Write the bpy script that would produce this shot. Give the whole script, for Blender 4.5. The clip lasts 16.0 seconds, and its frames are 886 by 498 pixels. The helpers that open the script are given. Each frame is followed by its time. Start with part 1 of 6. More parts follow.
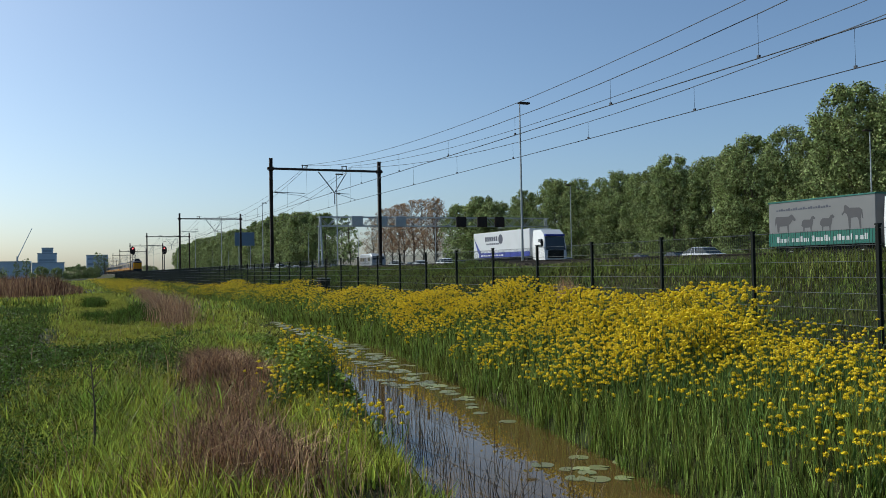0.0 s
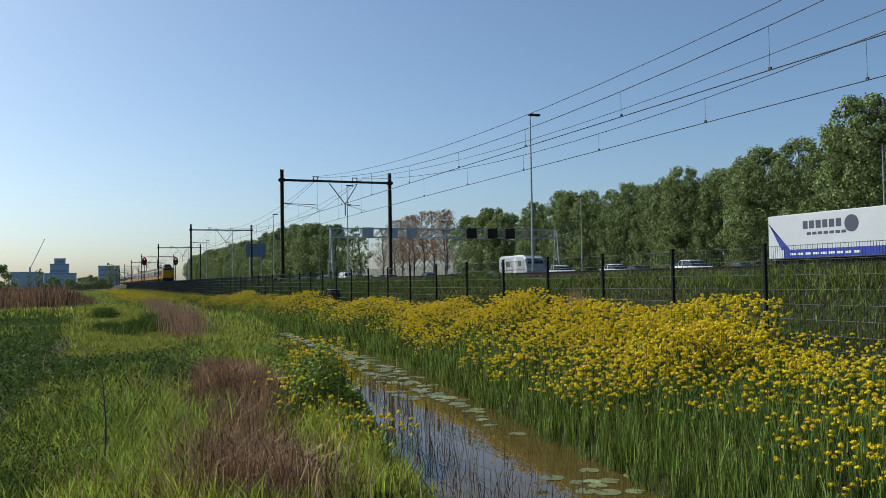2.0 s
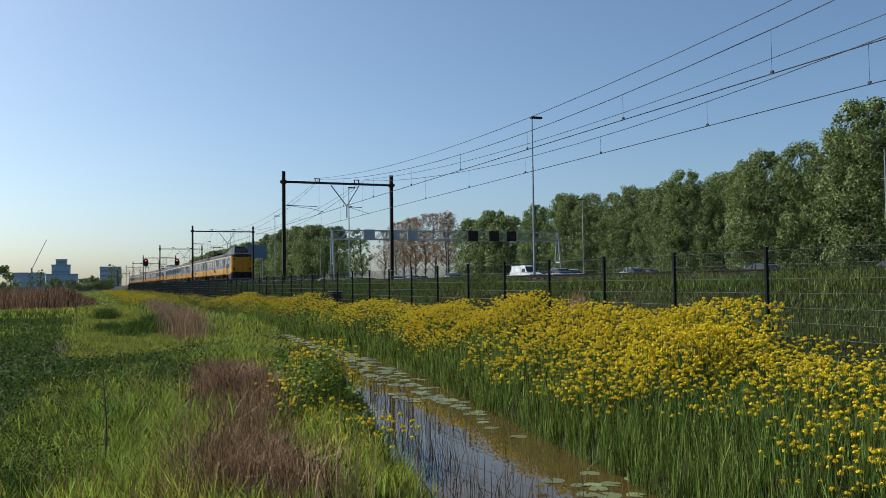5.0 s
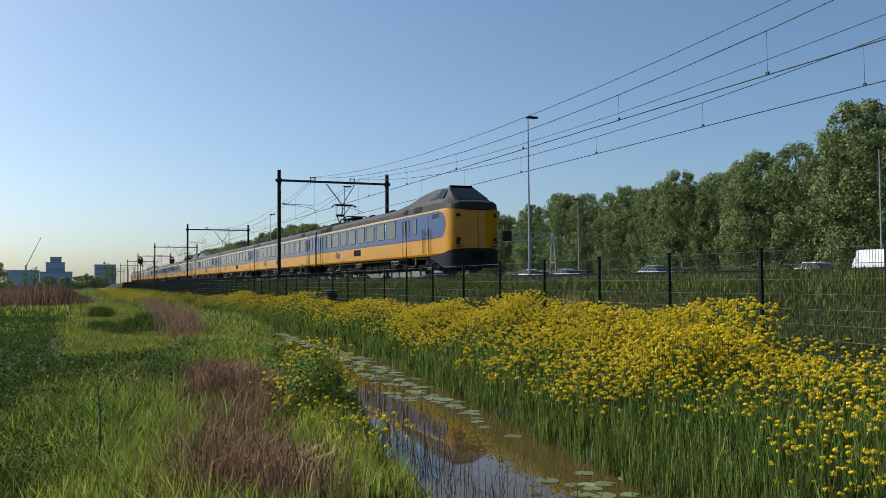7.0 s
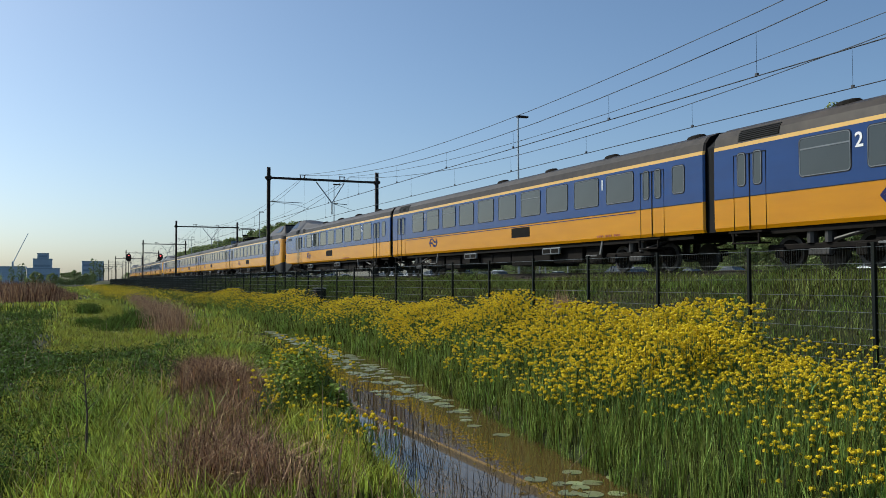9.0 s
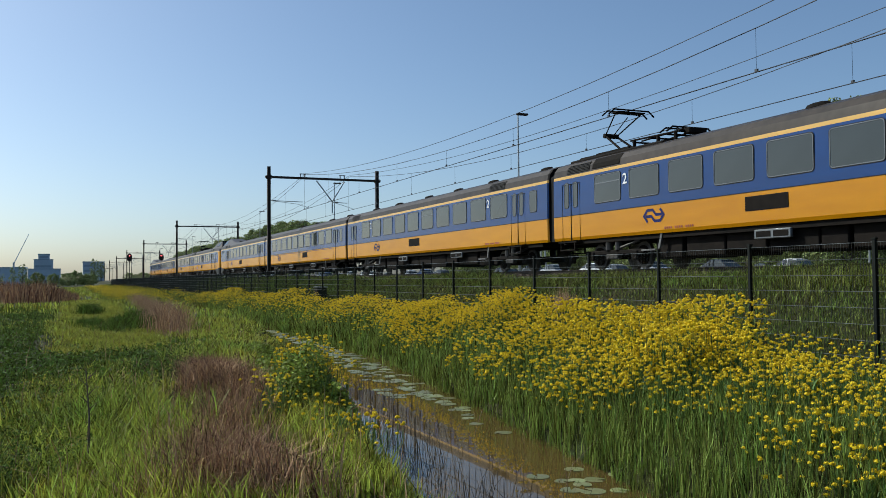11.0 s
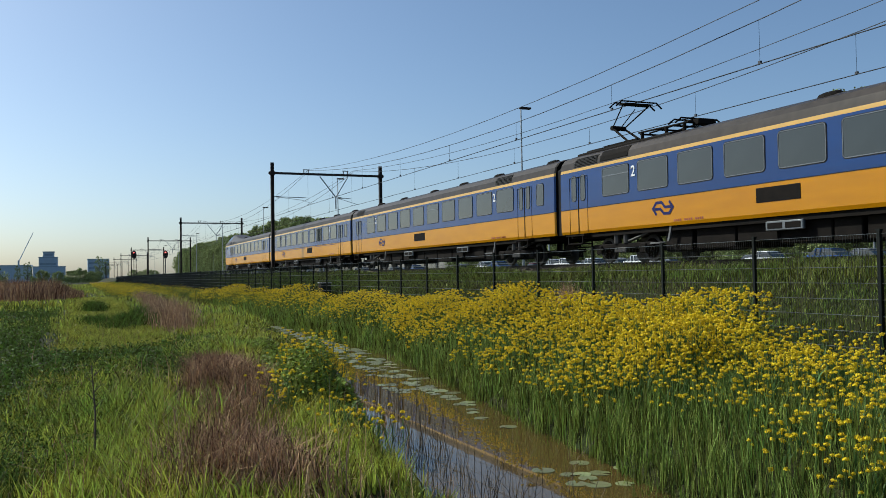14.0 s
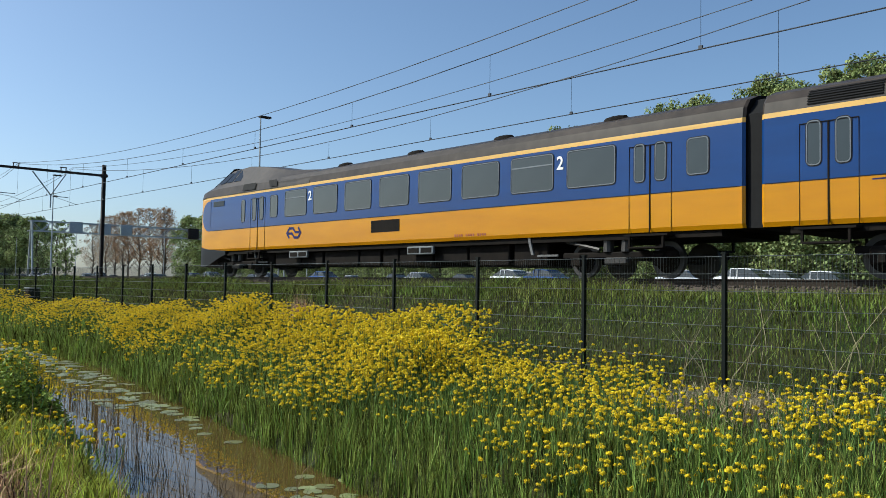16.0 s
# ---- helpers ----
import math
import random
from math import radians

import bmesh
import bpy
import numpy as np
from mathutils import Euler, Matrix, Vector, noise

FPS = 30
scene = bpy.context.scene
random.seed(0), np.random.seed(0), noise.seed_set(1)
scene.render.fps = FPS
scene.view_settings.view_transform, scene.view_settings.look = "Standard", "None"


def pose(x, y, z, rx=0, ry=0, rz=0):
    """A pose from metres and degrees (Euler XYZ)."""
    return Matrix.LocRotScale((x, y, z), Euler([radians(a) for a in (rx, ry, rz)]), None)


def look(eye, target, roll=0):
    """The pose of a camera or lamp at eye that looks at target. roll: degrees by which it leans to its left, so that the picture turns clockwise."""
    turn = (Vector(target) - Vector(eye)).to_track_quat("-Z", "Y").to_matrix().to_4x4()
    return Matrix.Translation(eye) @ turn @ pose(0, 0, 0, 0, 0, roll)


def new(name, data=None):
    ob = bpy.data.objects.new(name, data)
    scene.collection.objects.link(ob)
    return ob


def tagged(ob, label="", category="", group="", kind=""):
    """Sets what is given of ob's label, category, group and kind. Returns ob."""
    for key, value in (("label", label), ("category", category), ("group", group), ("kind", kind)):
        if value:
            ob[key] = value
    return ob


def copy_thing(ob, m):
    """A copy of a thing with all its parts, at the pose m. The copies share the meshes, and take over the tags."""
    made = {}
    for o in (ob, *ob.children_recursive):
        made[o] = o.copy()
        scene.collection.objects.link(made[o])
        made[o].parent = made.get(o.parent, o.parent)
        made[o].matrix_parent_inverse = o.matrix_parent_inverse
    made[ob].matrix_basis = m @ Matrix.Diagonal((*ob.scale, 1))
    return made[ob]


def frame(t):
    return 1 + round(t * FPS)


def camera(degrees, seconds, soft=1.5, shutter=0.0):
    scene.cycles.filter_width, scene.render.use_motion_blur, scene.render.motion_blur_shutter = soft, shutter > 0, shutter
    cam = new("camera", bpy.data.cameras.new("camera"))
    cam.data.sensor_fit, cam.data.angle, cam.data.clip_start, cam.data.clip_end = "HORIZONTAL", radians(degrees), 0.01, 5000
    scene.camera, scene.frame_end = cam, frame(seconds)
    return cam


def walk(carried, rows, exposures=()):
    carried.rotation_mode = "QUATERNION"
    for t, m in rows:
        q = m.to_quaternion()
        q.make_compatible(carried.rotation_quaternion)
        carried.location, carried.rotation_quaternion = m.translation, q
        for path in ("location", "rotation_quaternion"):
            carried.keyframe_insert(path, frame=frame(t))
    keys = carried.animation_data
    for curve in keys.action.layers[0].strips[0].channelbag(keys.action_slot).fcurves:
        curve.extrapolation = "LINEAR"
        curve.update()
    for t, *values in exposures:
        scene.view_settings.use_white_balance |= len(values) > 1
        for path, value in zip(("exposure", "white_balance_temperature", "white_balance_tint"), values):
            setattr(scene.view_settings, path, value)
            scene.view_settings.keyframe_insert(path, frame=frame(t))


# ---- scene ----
EYE_Z = 1.65
cam = camera(55.2, 16.0, soft=0.4)
PATH = [
    (0.0, pose(0, 0, EYE_Z, 91.286, 1.070, -23.317)),
    (0.5, pose(0, 0, EYE_Z, 91.498, 1.052, -23.009)),
    (1.0, pose(0, 0, EYE_Z, 91.730, 0.966, -22.758)),
    (1.5, pose(0, 0, EYE_Z, 91.963, 0.858, -22.695)),
    (2.0, pose(0, 0, EYE_Z, 92.075, 0.942, -22.625)),
    (2.5, pose(0, 0, EYE_Z, 92.126, 0.818, -22.593)),
    (3.0, pose(0, 0, EYE_Z, 92.140, 0.958, -22.570)),
    (3.5, pose(0, 0, EYE_Z, 92.218, 0.867, -22.531)),
    (4.0, pose(0, 0, EYE_Z, 92.259, 0.830, -22.507)),
    (6.5, pose(0, 0, EYE_Z, 92.184, 0.448, -22.698)),
    (7.0, pose(0, 0, EYE_Z, 92.189, 0.468, -22.861)),
    (7.5, pose(0, 0, EYE_Z, 92.185, 0.337, -23.002)),
    (8.0, pose(0, 0, EYE_Z, 92.175, 0.241, -23.203)),
    (8.5, pose(0, 0, EYE_Z, 92.119, 0.247, -23.394)),
    (9.0, pose(0, 0, EYE_Z, 92.090, 0.150, -23.580)),
    (11.5, pose(0, 0, EYE_Z, 91.916, 0.580, -23.472)),
    (12.0, pose(0, 0, EYE_Z, 91.882, 0.503, -23.306)),
    (12.5, pose(0, 0, EYE_Z, 91.865, 0.543, -23.195)),
    (13.0, pose(0, 0, EYE_Z, 91.797, 0.637, -23.186)),
    (13.5, pose(0, 0, EYE_Z, 91.718, 0.835, -23.223)),
    (14.0, pose(0, 0, EYE_Z, 91.612, 0.935, -23.251)),
    (14.5, pose(0, 0, EYE_Z, 91.431, 0.809, -23.482)),
    (15.0, pose(0, 0, EYE_Z, 91.258, 0.611, -24.191)),
    (15.2, pose(0, 0, EYE_Z, 91.291, 0.044, -25.424)),
    (15.4, pose(0, 0, EYE_Z, 91.330, -0.193, -28.203)),
    (15.5, pose(0, 0, EYE_Z, 91.379, -0.277, -29.830)),
    (15.6, pose(0, 0, EYE_Z, 91.591, -0.342, -31.479)),
    (15.8, pose(0, 0, EYE_Z, 92.074, -0.422, -35.085)),
    (16.0, pose(0, 0, EYE_Z, 92.489, -0.901, -41.105)),
]
walk(cam, PATH, [(0.0, 0.0, 5800, 1.5), (14.9, 0.0, 5800, 1.5), (15.5, 0.1, 5800, 1.5), (16.0, 0.27, 5800, 1.5)])

# ---- light ----
SUN_AZ, SUN_EL = -42.0, 40.0      # degrees: from +Y towards +X, above the horizon
world = bpy.data.worlds.new("sky")
scene.world = world
world.use_nodes = True
wn = world.node_tree
sky = wn.nodes.new("ShaderNodeTexSky")
sky.sky_type, sky.sun_disc = "NISHITA", False
sky.sun_elevation, sky.sun_rotation = radians(SUN_EL), radians(SUN_AZ)
sky.air_density, sky.dust_density, sky.ozone_density = 0.8, 1.7, 1.4
wn.nodes["Background"].inputs[1].default_value = 0.12
wn.links.new(sky.outputs[0], wn.nodes["Background"].inputs[0])
sun = new("sun", bpy.data.lights.new("sun", "SUN"))
sun.data.energy, sun.data.angle, sun.data.color = 5.0, radians(0.5), (1.0, 0.9, 0.76)
sun_way = Vector((math.sin(radians(SUN_AZ)) * math.cos(radians(SUN_EL)),
                  math.cos(radians(SUN_AZ)) * math.cos(radians(SUN_EL)), math.sin(radians(SUN_EL))))
sun.matrix_basis = look(sun_way * 60, (0, 0, 0))


# ---- materials ----
def material(name, colour, rough=0.6, metal=0.0, vary=0.25, scale=6.0, bump=0.0, second=None, transl=0.0,
             island=0.0, objvary=0.0, spec=0.5, streak=None, coords="Object", coat=0.0):
    """A surface with two scales of colour variation, optional relief, and variation by island or by object."""
    m = bpy.data.materials.new(name)
    m.use_nodes = True
    nt = m.node_tree
    n, l = nt.nodes, nt.links
    b = n["Principled BSDF"]
    b.inputs["Roughness"].default_value, b.inputs["Metallic"].default_value = rough, metal
    b.inputs["Specular IOR Level"].default_value = spec
    b.inputs["Coat Weight"].default_value, b.inputs["Coat Roughness"].default_value = coat, 0.12
    tc = n.new("ShaderNodeTexCoord")
    mp = n.new("ShaderNodeMapping")
    if streak:
        mp.inputs["Scale"].default_value = streak
    l.new(tc.outputs[coords], mp.inputs[0])
    big, fine = n.new("ShaderNodeTexNoise"), n.new("ShaderNodeTexNoise")
    big.inputs["Scale"].default_value, fine.inputs["Scale"].default_value = scale * 0.13, scale
    big.inputs["Detail"].default_value, fine.inputs["Detail"].default_value = 4, 8
    l.new(mp.outputs[0], big.inputs[0]), l.new(mp.outputs[0], fine.inputs[0])
    mix = n.new("ShaderNodeMix")
    mix.data_type = "RGBA"
    c = tuple(colour)
    s = tuple(second) if second else tuple(v * (1 - vary) for v in c)
    mix.inputs[6].default_value, mix.inputs[7].default_value = (*c, 1), (*s, 1)
    add = n.new("ShaderNodeMath")
    add.operation = "MULTIPLY_ADD"
    add.inputs[1].default_value, add.inputs[2].default_value = 0.5, 0.0
    l.new(fine.outputs[0], add.inputs[0])
    add2 = n.new("ShaderNodeMath")
    add2.operation = "MULTIPLY_ADD"
    add2.inputs[1].default_value = 0.5
    l.new(big.outputs[0], add2.inputs[0]), l.new(add.outputs[0], add2.inputs[2])
    ramp = n.new("ShaderNodeMapRange")
    ramp.inputs[1].default_value, ramp.inputs[2].default_value = 0.35, 0.65
    l.new(add2.outputs[0], ramp.inputs[0]), l.new(ramp.outputs[0], mix.inputs[0])
    out = mix.outputs[2]
    for amount, kind in ((island, "geo"), (objvary, "obj")):
        if amount:
            src = n.new("ShaderNodeNewGeometry" if kind == "geo" else "ShaderNodeObjectInfo")
            rnd = src.outputs["Random Per Island" if kind == "geo" else "Random"]
            hsv = n.new("ShaderNodeHueSaturation")
            val = n.new("ShaderNodeMapRange")
            val.inputs[3].default_value, val.inputs[4].default_value = 1 - amount, 1 + amount
            hue = n.new("ShaderNodeMapRange")
            hue.inputs[3].default_value, hue.inputs[4].default_value = 0.5 - 0.03 * amount, 0.5 + 0.03 * amount
            l.new(rnd, val.inputs[0]), l.new(rnd, hue.inputs[0])
            l.new(val.outputs[0], hsv.inputs["Value"]), l.new(hue.outputs[0], hsv.inputs["Hue"])
            l.new(out, hsv.inputs["Color"])
            out = hsv.outputs[0]
    l.new(out, b.inputs["Base Color"])
    if bump:
        bp = n.new("ShaderNodeBump")
        bp.inputs["Strength"].default_value, bp.inputs["Distance"].default_value = bump, 0.02
        l.new(fine.outputs[0], bp.inputs["Height"]), l.new(bp.outputs[0], b.inputs["Normal"])
    if transl:
        t = n.new("ShaderNodeBsdfTranslucent")
        l.new(out, t.inputs[0])
        ms = n.new("ShaderNodeMixShader")
        ms.inputs[0].default_value = transl
        l.new(b.outputs[0], ms.inputs[1]), l.new(t.outputs[0], ms.inputs[2])
        l.new(ms.outputs[0], n["Material Output"].inputs[0])
    return m


M = {
    "soil": material("meadow_soil", (0.022, 0.032, 0.009), 0.95, vary=0.3, scale=3, bump=0.4, second=(0.035, 0.03, 0.013), spec=0.12),
    "grass": material("grass_blades", (0.37, 0.34, 0.046), 0.5, vary=0.3, scale=1.2, transl=0.34, island=0.85, spec=0.18, second=(0.14, 0.21, 0.038)),
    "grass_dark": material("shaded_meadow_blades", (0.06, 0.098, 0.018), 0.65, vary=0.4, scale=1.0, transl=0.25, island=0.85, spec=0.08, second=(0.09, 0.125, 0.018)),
    "reed": material("green_reed_blades", (0.15, 0.208, 0.042), 0.5, vary=0.3, scale=2, transl=0.2, island=0.9, spec=0.15, second=(0.195, 0.22, 0.048)),
    "bank": material("embankment_grass_blades", (0.12, 0.168, 0.029), 0.6, vary=0.3, scale=1.0, transl=0.2, island=0.9, spec=0.12, second=(0.165, 0.17, 0.04)),
    "pale": material("pale_dead_stalk", (0.34, 0.3, 0.19), 0.8, vary=0.35, scale=3, transl=0.1, island=0.4, spec=0.15, second=(0.2, 0.17, 0.1)),
    "dead": material("dead_reed_straw", (0.42, 0.29, 0.185), 0.8, vary=0.35, scale=3, transl=0.15, island=0.6, spec=0.2, second=(0.24, 0.125, 0.075)),
    "mat_straw": material("matted_dead_reed", (0.42, 0.26, 0.16), 0.85, vary=0.35, scale=3, transl=0.08, island=0.95, spec=0.1, second=(0.16, 0.082, 0.05)),
    "mown": material("mown_grass", (0.36, 0.335, 0.05), 0.6, vary=0.3, scale=0.8, transl=0.25, island=0.6, spec=0.15, second=(0.21, 0.25, 0.038)),
    "undergrowth": material("shade_dark_low_blades", (0.04, 0.07, 0.016), 0.6, vary=0.4, scale=1.0, transl=0.2, island=0.7, spec=0.15, second=(0.065, 0.085, 0.02)),
    "herb": material("leafy_bank_herbs", (0.15, 0.205, 0.032), 0.6, vary=0.35, scale=2, transl=0.22, island=0.7, spec=0.1, second=(0.2, 0.235, 0.04)),
    # lit copy of the grass colour, for tufts the sun catches
    "grass_lit": material("sunlit_grass_blades", (0.42, 0.395, 0.055), 0.5, vary=0.3, scale=1.5, transl=0.38, island=0.85, spec=0.18, second=(0.2, 0.265, 0.044)),
    "stem": material("rapeseed_stem", (0.1, 0.165, 0.044), 0.6, vary=0.3, scale=4, transl=0.2, island=0.5, spec=0.15),
    "petal": material("yellow_petals", (0.78, 0.595, 0.018), 0.6, vary=0.12, scale=5, transl=0.16, island=0.25, spec=0.14),
    "leaf": material("poplar_leaves", (0.27, 0.305, 0.115), 0.6, vary=0.3, scale=0.5, transl=0.26, island=0.75, spec=0.1, second=(0.15, 0.195, 0.08)),
    "leaf_brown": material("copper_spring_leaves", (0.3, 0.18, 0.1), 0.6, vary=0.3, scale=0.5, transl=0.3, island=0.5, spec=0.12),
    "bark": material("grey_bark", (0.11, 0.09, 0.07), 0.9, vary=0.4, scale=4, bump=0.6, spec=0.12),
    "mast": material("weathered_dark_steel", (0.028, 0.026, 0.027), 0.6, 0.3, vary=0.4, scale=3, second=(0.06, 0.042, 0.032), spec=0.12),
    "galv": material("galvanised_steel", (0.42, 0.44, 0.45), 0.45, 0.6, vary=0.25, scale=5),
    "wire": material("dark_copper_wire", (0.04, 0.045, 0.055), 0.5, 0.5, vary=0.2, scale=3),
    "fence": material("dark_green_coated_steel", (0.005, 0.008, 0.007), 0.6, 0.0, vary=0.3, scale=8, spec=0.15),
    # bars lighter than the wires: sun glints put into their colour
    "fence_bar": material("sunlit_fence_bar", (0.14, 0.152, 0.147), 0.3, 0.5, vary=0.2, scale=6),
    "fence_wire": material("coated_fence_wire", (0.03, 0.036, 0.033), 0.4, 0.3, vary=0.3, scale=8),
    "ballast": material("grey_brown_ballast", (0.1, 0.082, 0.066), 0.95, vary=0.5, scale=9, bump=1.0, spec=0.12),
    "rail": material("rusty_rail_steel", (0.032, 0.024, 0.018), 0.6, 0.3, vary=0.35, scale=6, spec=0.2),
    "asphalt": material("dark_asphalt", (0.055, 0.055, 0.057), 0.9, vary=0.3, scale=6, bump=0.2),
    "concrete": material("grey_concrete", (0.36, 0.35, 0.33), 0.85, vary=0.25, scale=4, bump=0.2),
    "pad": material("water_lily_leaf", (0.15, 0.19, 0.075), 0.3, vary=0.35, scale=6, island=0.3, objvary=0.4, second=(0.2, 0.19, 0.1)),
    # distance haze is mixed into these two far building colours
    "haze_wall": material("far_hazed_cladding", (0.5, 0.58, 0.66), 0.7, vary=0.15, scale=0.4),
    "haze_dark": material("far_hazed_glass", (0.33, 0.4, 0.48), 0.5, vary=0.2, scale=0.3),
    "white": material("white_paint", (0.72, 0.73, 0.74), 0.35, vary=0.08, scale=2),
    "black": material("black_rubber", (0.012, 0.012, 0.013), 0.7, vary=0.3, scale=5, spec=0.12),
}


# ---- mesh helpers ----
class Geo:
    """Collects vertices and faces of one mesh, with a material slot for each face."""

    def __init__(self):
        self.v, self.f, self.m = [], [], []

    def add(self, verts, faces, slot=0):
        o = len(self.v)
        self.v += [tuple(p) for p in verts]
        self.f += [tuple(i + o for i in q) for q in faces]
        self.m += [slot] * len(faces)
        return self

    def box(self, x0, y0, z0, x1, y1, z1, slot=0, chamfer=0.0):
        if chamfer:
            c = chamfer
            ring = [(x0 + c, y0), (x1 - c, y0), (x1, y0 + c), (x1, y1 - c), (x1 - c, y1), (x0 + c, y1), (x0, y1 - c), (x0, y0 + c)]
            mx, my = (x0 + x1) / 2, (y0 + y1) / 2
            sx, sy = max(abs(x1 - x0) / 2, 1e-6), max(abs(y1 - y0) / 2, 1e-6)
            inner = [(mx + (x - mx) * (sx - c) / sx, my + (y - my) * (sy - c) / sy) for x, y in ring]
            rings = [[(x, y, z0) for x, y in inner], [(x, y, z0 + c) for x, y in ring], [(x, y, z1 - c) for x, y in ring], [(x, y, z1) for x, y in inner]]
            return self.loft(rings, slot)
        return self.add([(x0, y0, z0), (x1, y0, z0), (x1, y1, z0), (x0, y1, z0), (x0, y0, z1), (x1, y0, z1), (x1, y1, z1), (x0, y1, z1)],
                        [(0, 3, 2, 1), (4, 5, 6, 7), (0, 1, 5, 4), (1, 2, 6, 5), (2, 3, 7, 6), (3, 0, 4, 7)], slot)

    def loft(self, rings, slot=0, caps=True, closed=True):
        n = len(rings[0])
        faces = []
        for k in range(len(rings) - 1):
            for i in range(n if closed else n - 1):
                j = (i + 1) % n
                faces.append((k * n + i, k * n + j, (k + 1) * n + j, (k + 1) * n + i))
        if caps:
            faces.append(tuple(range(n - 1, -1, -1)))
            faces.append(tuple((len(rings) - 1) * n + i for i in range(n)))
        return self.add([p for r in rings for p in r], faces, slot)

    def tube(self, path, radius, sides=6, slot=0):
        path = [Vector(p) for p in path]
        radii = radius if isinstance(radius, (list, tuple)) else [radius] * len(path)
        rings = []
        for i, p in enumerate(path):
            d = (path[min(i + 1, len(path) - 1)] - path[max(i - 1, 0)]).normalized()
            a = d.cross(Vector((0, 0, 1)) if abs(d.z) < 0.9 else Vector((1, 0, 0))).normalized()
            b = d.cross(a)
            rings.append([p + radii[i] * (math.cos(2 * math.pi * k / sides) * a + math.sin(2 * math.pi * k / sides) * b) for k in range(sides)])
        return self.loft(rings, slot)

    def disc(self, centre, axis, radius, depth, sides=16, slot=0):
        c, a = Vector(centre), Vector(axis).normalized()
        return self.tube([c - a * depth / 2, c + a * depth / 2], radius, sides, slot)

    def mesh(self, name, mats, smooth=False):
        me = bpy.data.meshes.new(name)
        me.from_pydata(self.v, [], self.f)
        for m in mats if isinstance(mats, (list, tuple)) else [mats]:
            me.materials.append(m)
        me.polygons.foreach_set("material_index", self.m)
        if smooth:
            me.polygons.foreach_set("use_smooth", [True] * len(self.f))
            me.update()
            me.set_sharp_from_angle(angle=radians(16))
        me.update()
        return me


def part(name, geo, mats, parent=None, label="", smooth=False, at=None):
    ob = new(name, geo.mesh(name, mats, smooth) if isinstance(geo, Geo) else geo)
    if parent:
        ob.parent = parent
    if at:
        ob.matrix_basis = at
    return tagged(ob, label)


def empty(name, label, category, group="", at=None, kind=""):
    e = new(name)
    e.empty_display_size = 0.3
    if at:
        e.matrix_basis = at
    return tagged(e, label, category, group, kind)


rng = np.random.default_rng(7)


def raw_mesh(name, verts, faces, mats, slots=None):
    """A large mesh straight from arrays: faces is an (n, 3) or (n, 4) index array."""
    me = bpy.data.meshes.new(name)
    k = faces.shape[1]
    me.vertices.add(len(verts)), me.loops.add(faces.size), me.polygons.add(len(faces))
    me.vertices.foreach_set("co", verts.astype(np.float32).ravel())
    me.loops.foreach_set("vertex_index", faces.astype(np.int32).ravel())
    me.polygons.foreach_set("loop_start", np.arange(0, faces.size, k, dtype=np.int32))
    for m in mats:
        me.materials.append(m)
    if slots is not None:
        me.polygons.foreach_set("material_index", slots.astype(np.int32))
    me.update(calc_edges=True)
    return me


# ---- the lie of the land: +Y runs along the railway, away from the viewpoint ----
WATER_Z, RAIL_Z, ROAD_Z = -0.6, 1.91, 1.5
FENCE_X, TRACK_X, TRACK2_X = 10.73, 18.4, 22.34


def ditch_left(y):
    return np.interp(y, [-60, 8, 17, 32, 38, 60, 300], [-2.0, 3.33, 5.2, 7.0, 7.45, 7.7, 8.0])


def ditch_right(y):
    return np.interp(y, [-60, 7, 22, 38, 60, 300], [-0.5, 5.2, 7.75, 8.2, 8.3, 8.3])


def land(x, y):
    """Height of the ground."""
    x, y = np.asarray(x, float), np.asarray(y, float)
    l, r = ditch_left(y), ditch_right(y)
    z = 0.06 * np.sin(x * 0.9 + 1.3) * np.sin(y * 0.55) + 0.03 * np.sin(x * 2.7 + y * 1.9)
    z = z * np.clip((l - x) / 1.5, 0, 1) * (x < l) + 0.08 * np.exp(-((x - l + 2.2) / 0.9) ** 2) * (x < l)
    z = np.where(x < l, z + np.where(l - x < 0.9, -1.0 * np.clip(1 - (l - x) / 0.9, 0, 2) ** 1.2, 0), z)
    z = np.where((x >= l) & (x <= r), -1.0, z)
    z = np.where(x > r, np.interp(x - r, [0, 0.25, 1.1, 2.0], [-1.0, -0.5, 0.0, 0.12]), z)
    e = np.interp(x, [11.2, 13.9, 15.0, 16.2, 25.5, 27.2, 31, 36, 84, 92, 200], [0.12, 1.42, 1.52, 1.5, 1.5, 1.3, 1.1, ROAD_Z - 0.03, ROAD_Z - 0.03, 0.8, 0.6])
    return np.where(x > 11.2, e, z)


def spread(a, b, n, power):
    t = np.linspace(0, 1, n)
    return a + (b - a) * t ** power


xs = np.unique(np.concatenate([-spread(14, 2600, 26, 3.2), np.arange(-14, 3, 0.5), np.arange(-3, 16.5, 0.22), np.arange(16.5, 40, 1.2), spread(40, 2600, 40, 3)]))
ys = np.unique(np.concatenate([-spread(8, 2600, 22, 3.2), np.arange(-8, 45, 0.45), spread(45, 3200, 60, 2.6)]))
gx, gy = np.meshgrid(xs, ys)
gv = np.stack([gx, gy, land(gx, gy)], -1).reshape(-1, 3)
nx = len(xs)
ii = (np.arange(len(ys) - 1)[:, None] * nx + np.arange(nx - 1)[None]).ravel()
ground = new("ground", raw_mesh("ground", gv, np.stack([ii, ii + 1, ii + nx + 1, ii + nx], -1), [M["soil"]]))
ground.data.polygons.foreach_set("use_smooth", [True] * len(ground.data.polygons))
tagged(ground, "grassy meadow and railway embankment with dark soil", "ground", kind="structure")

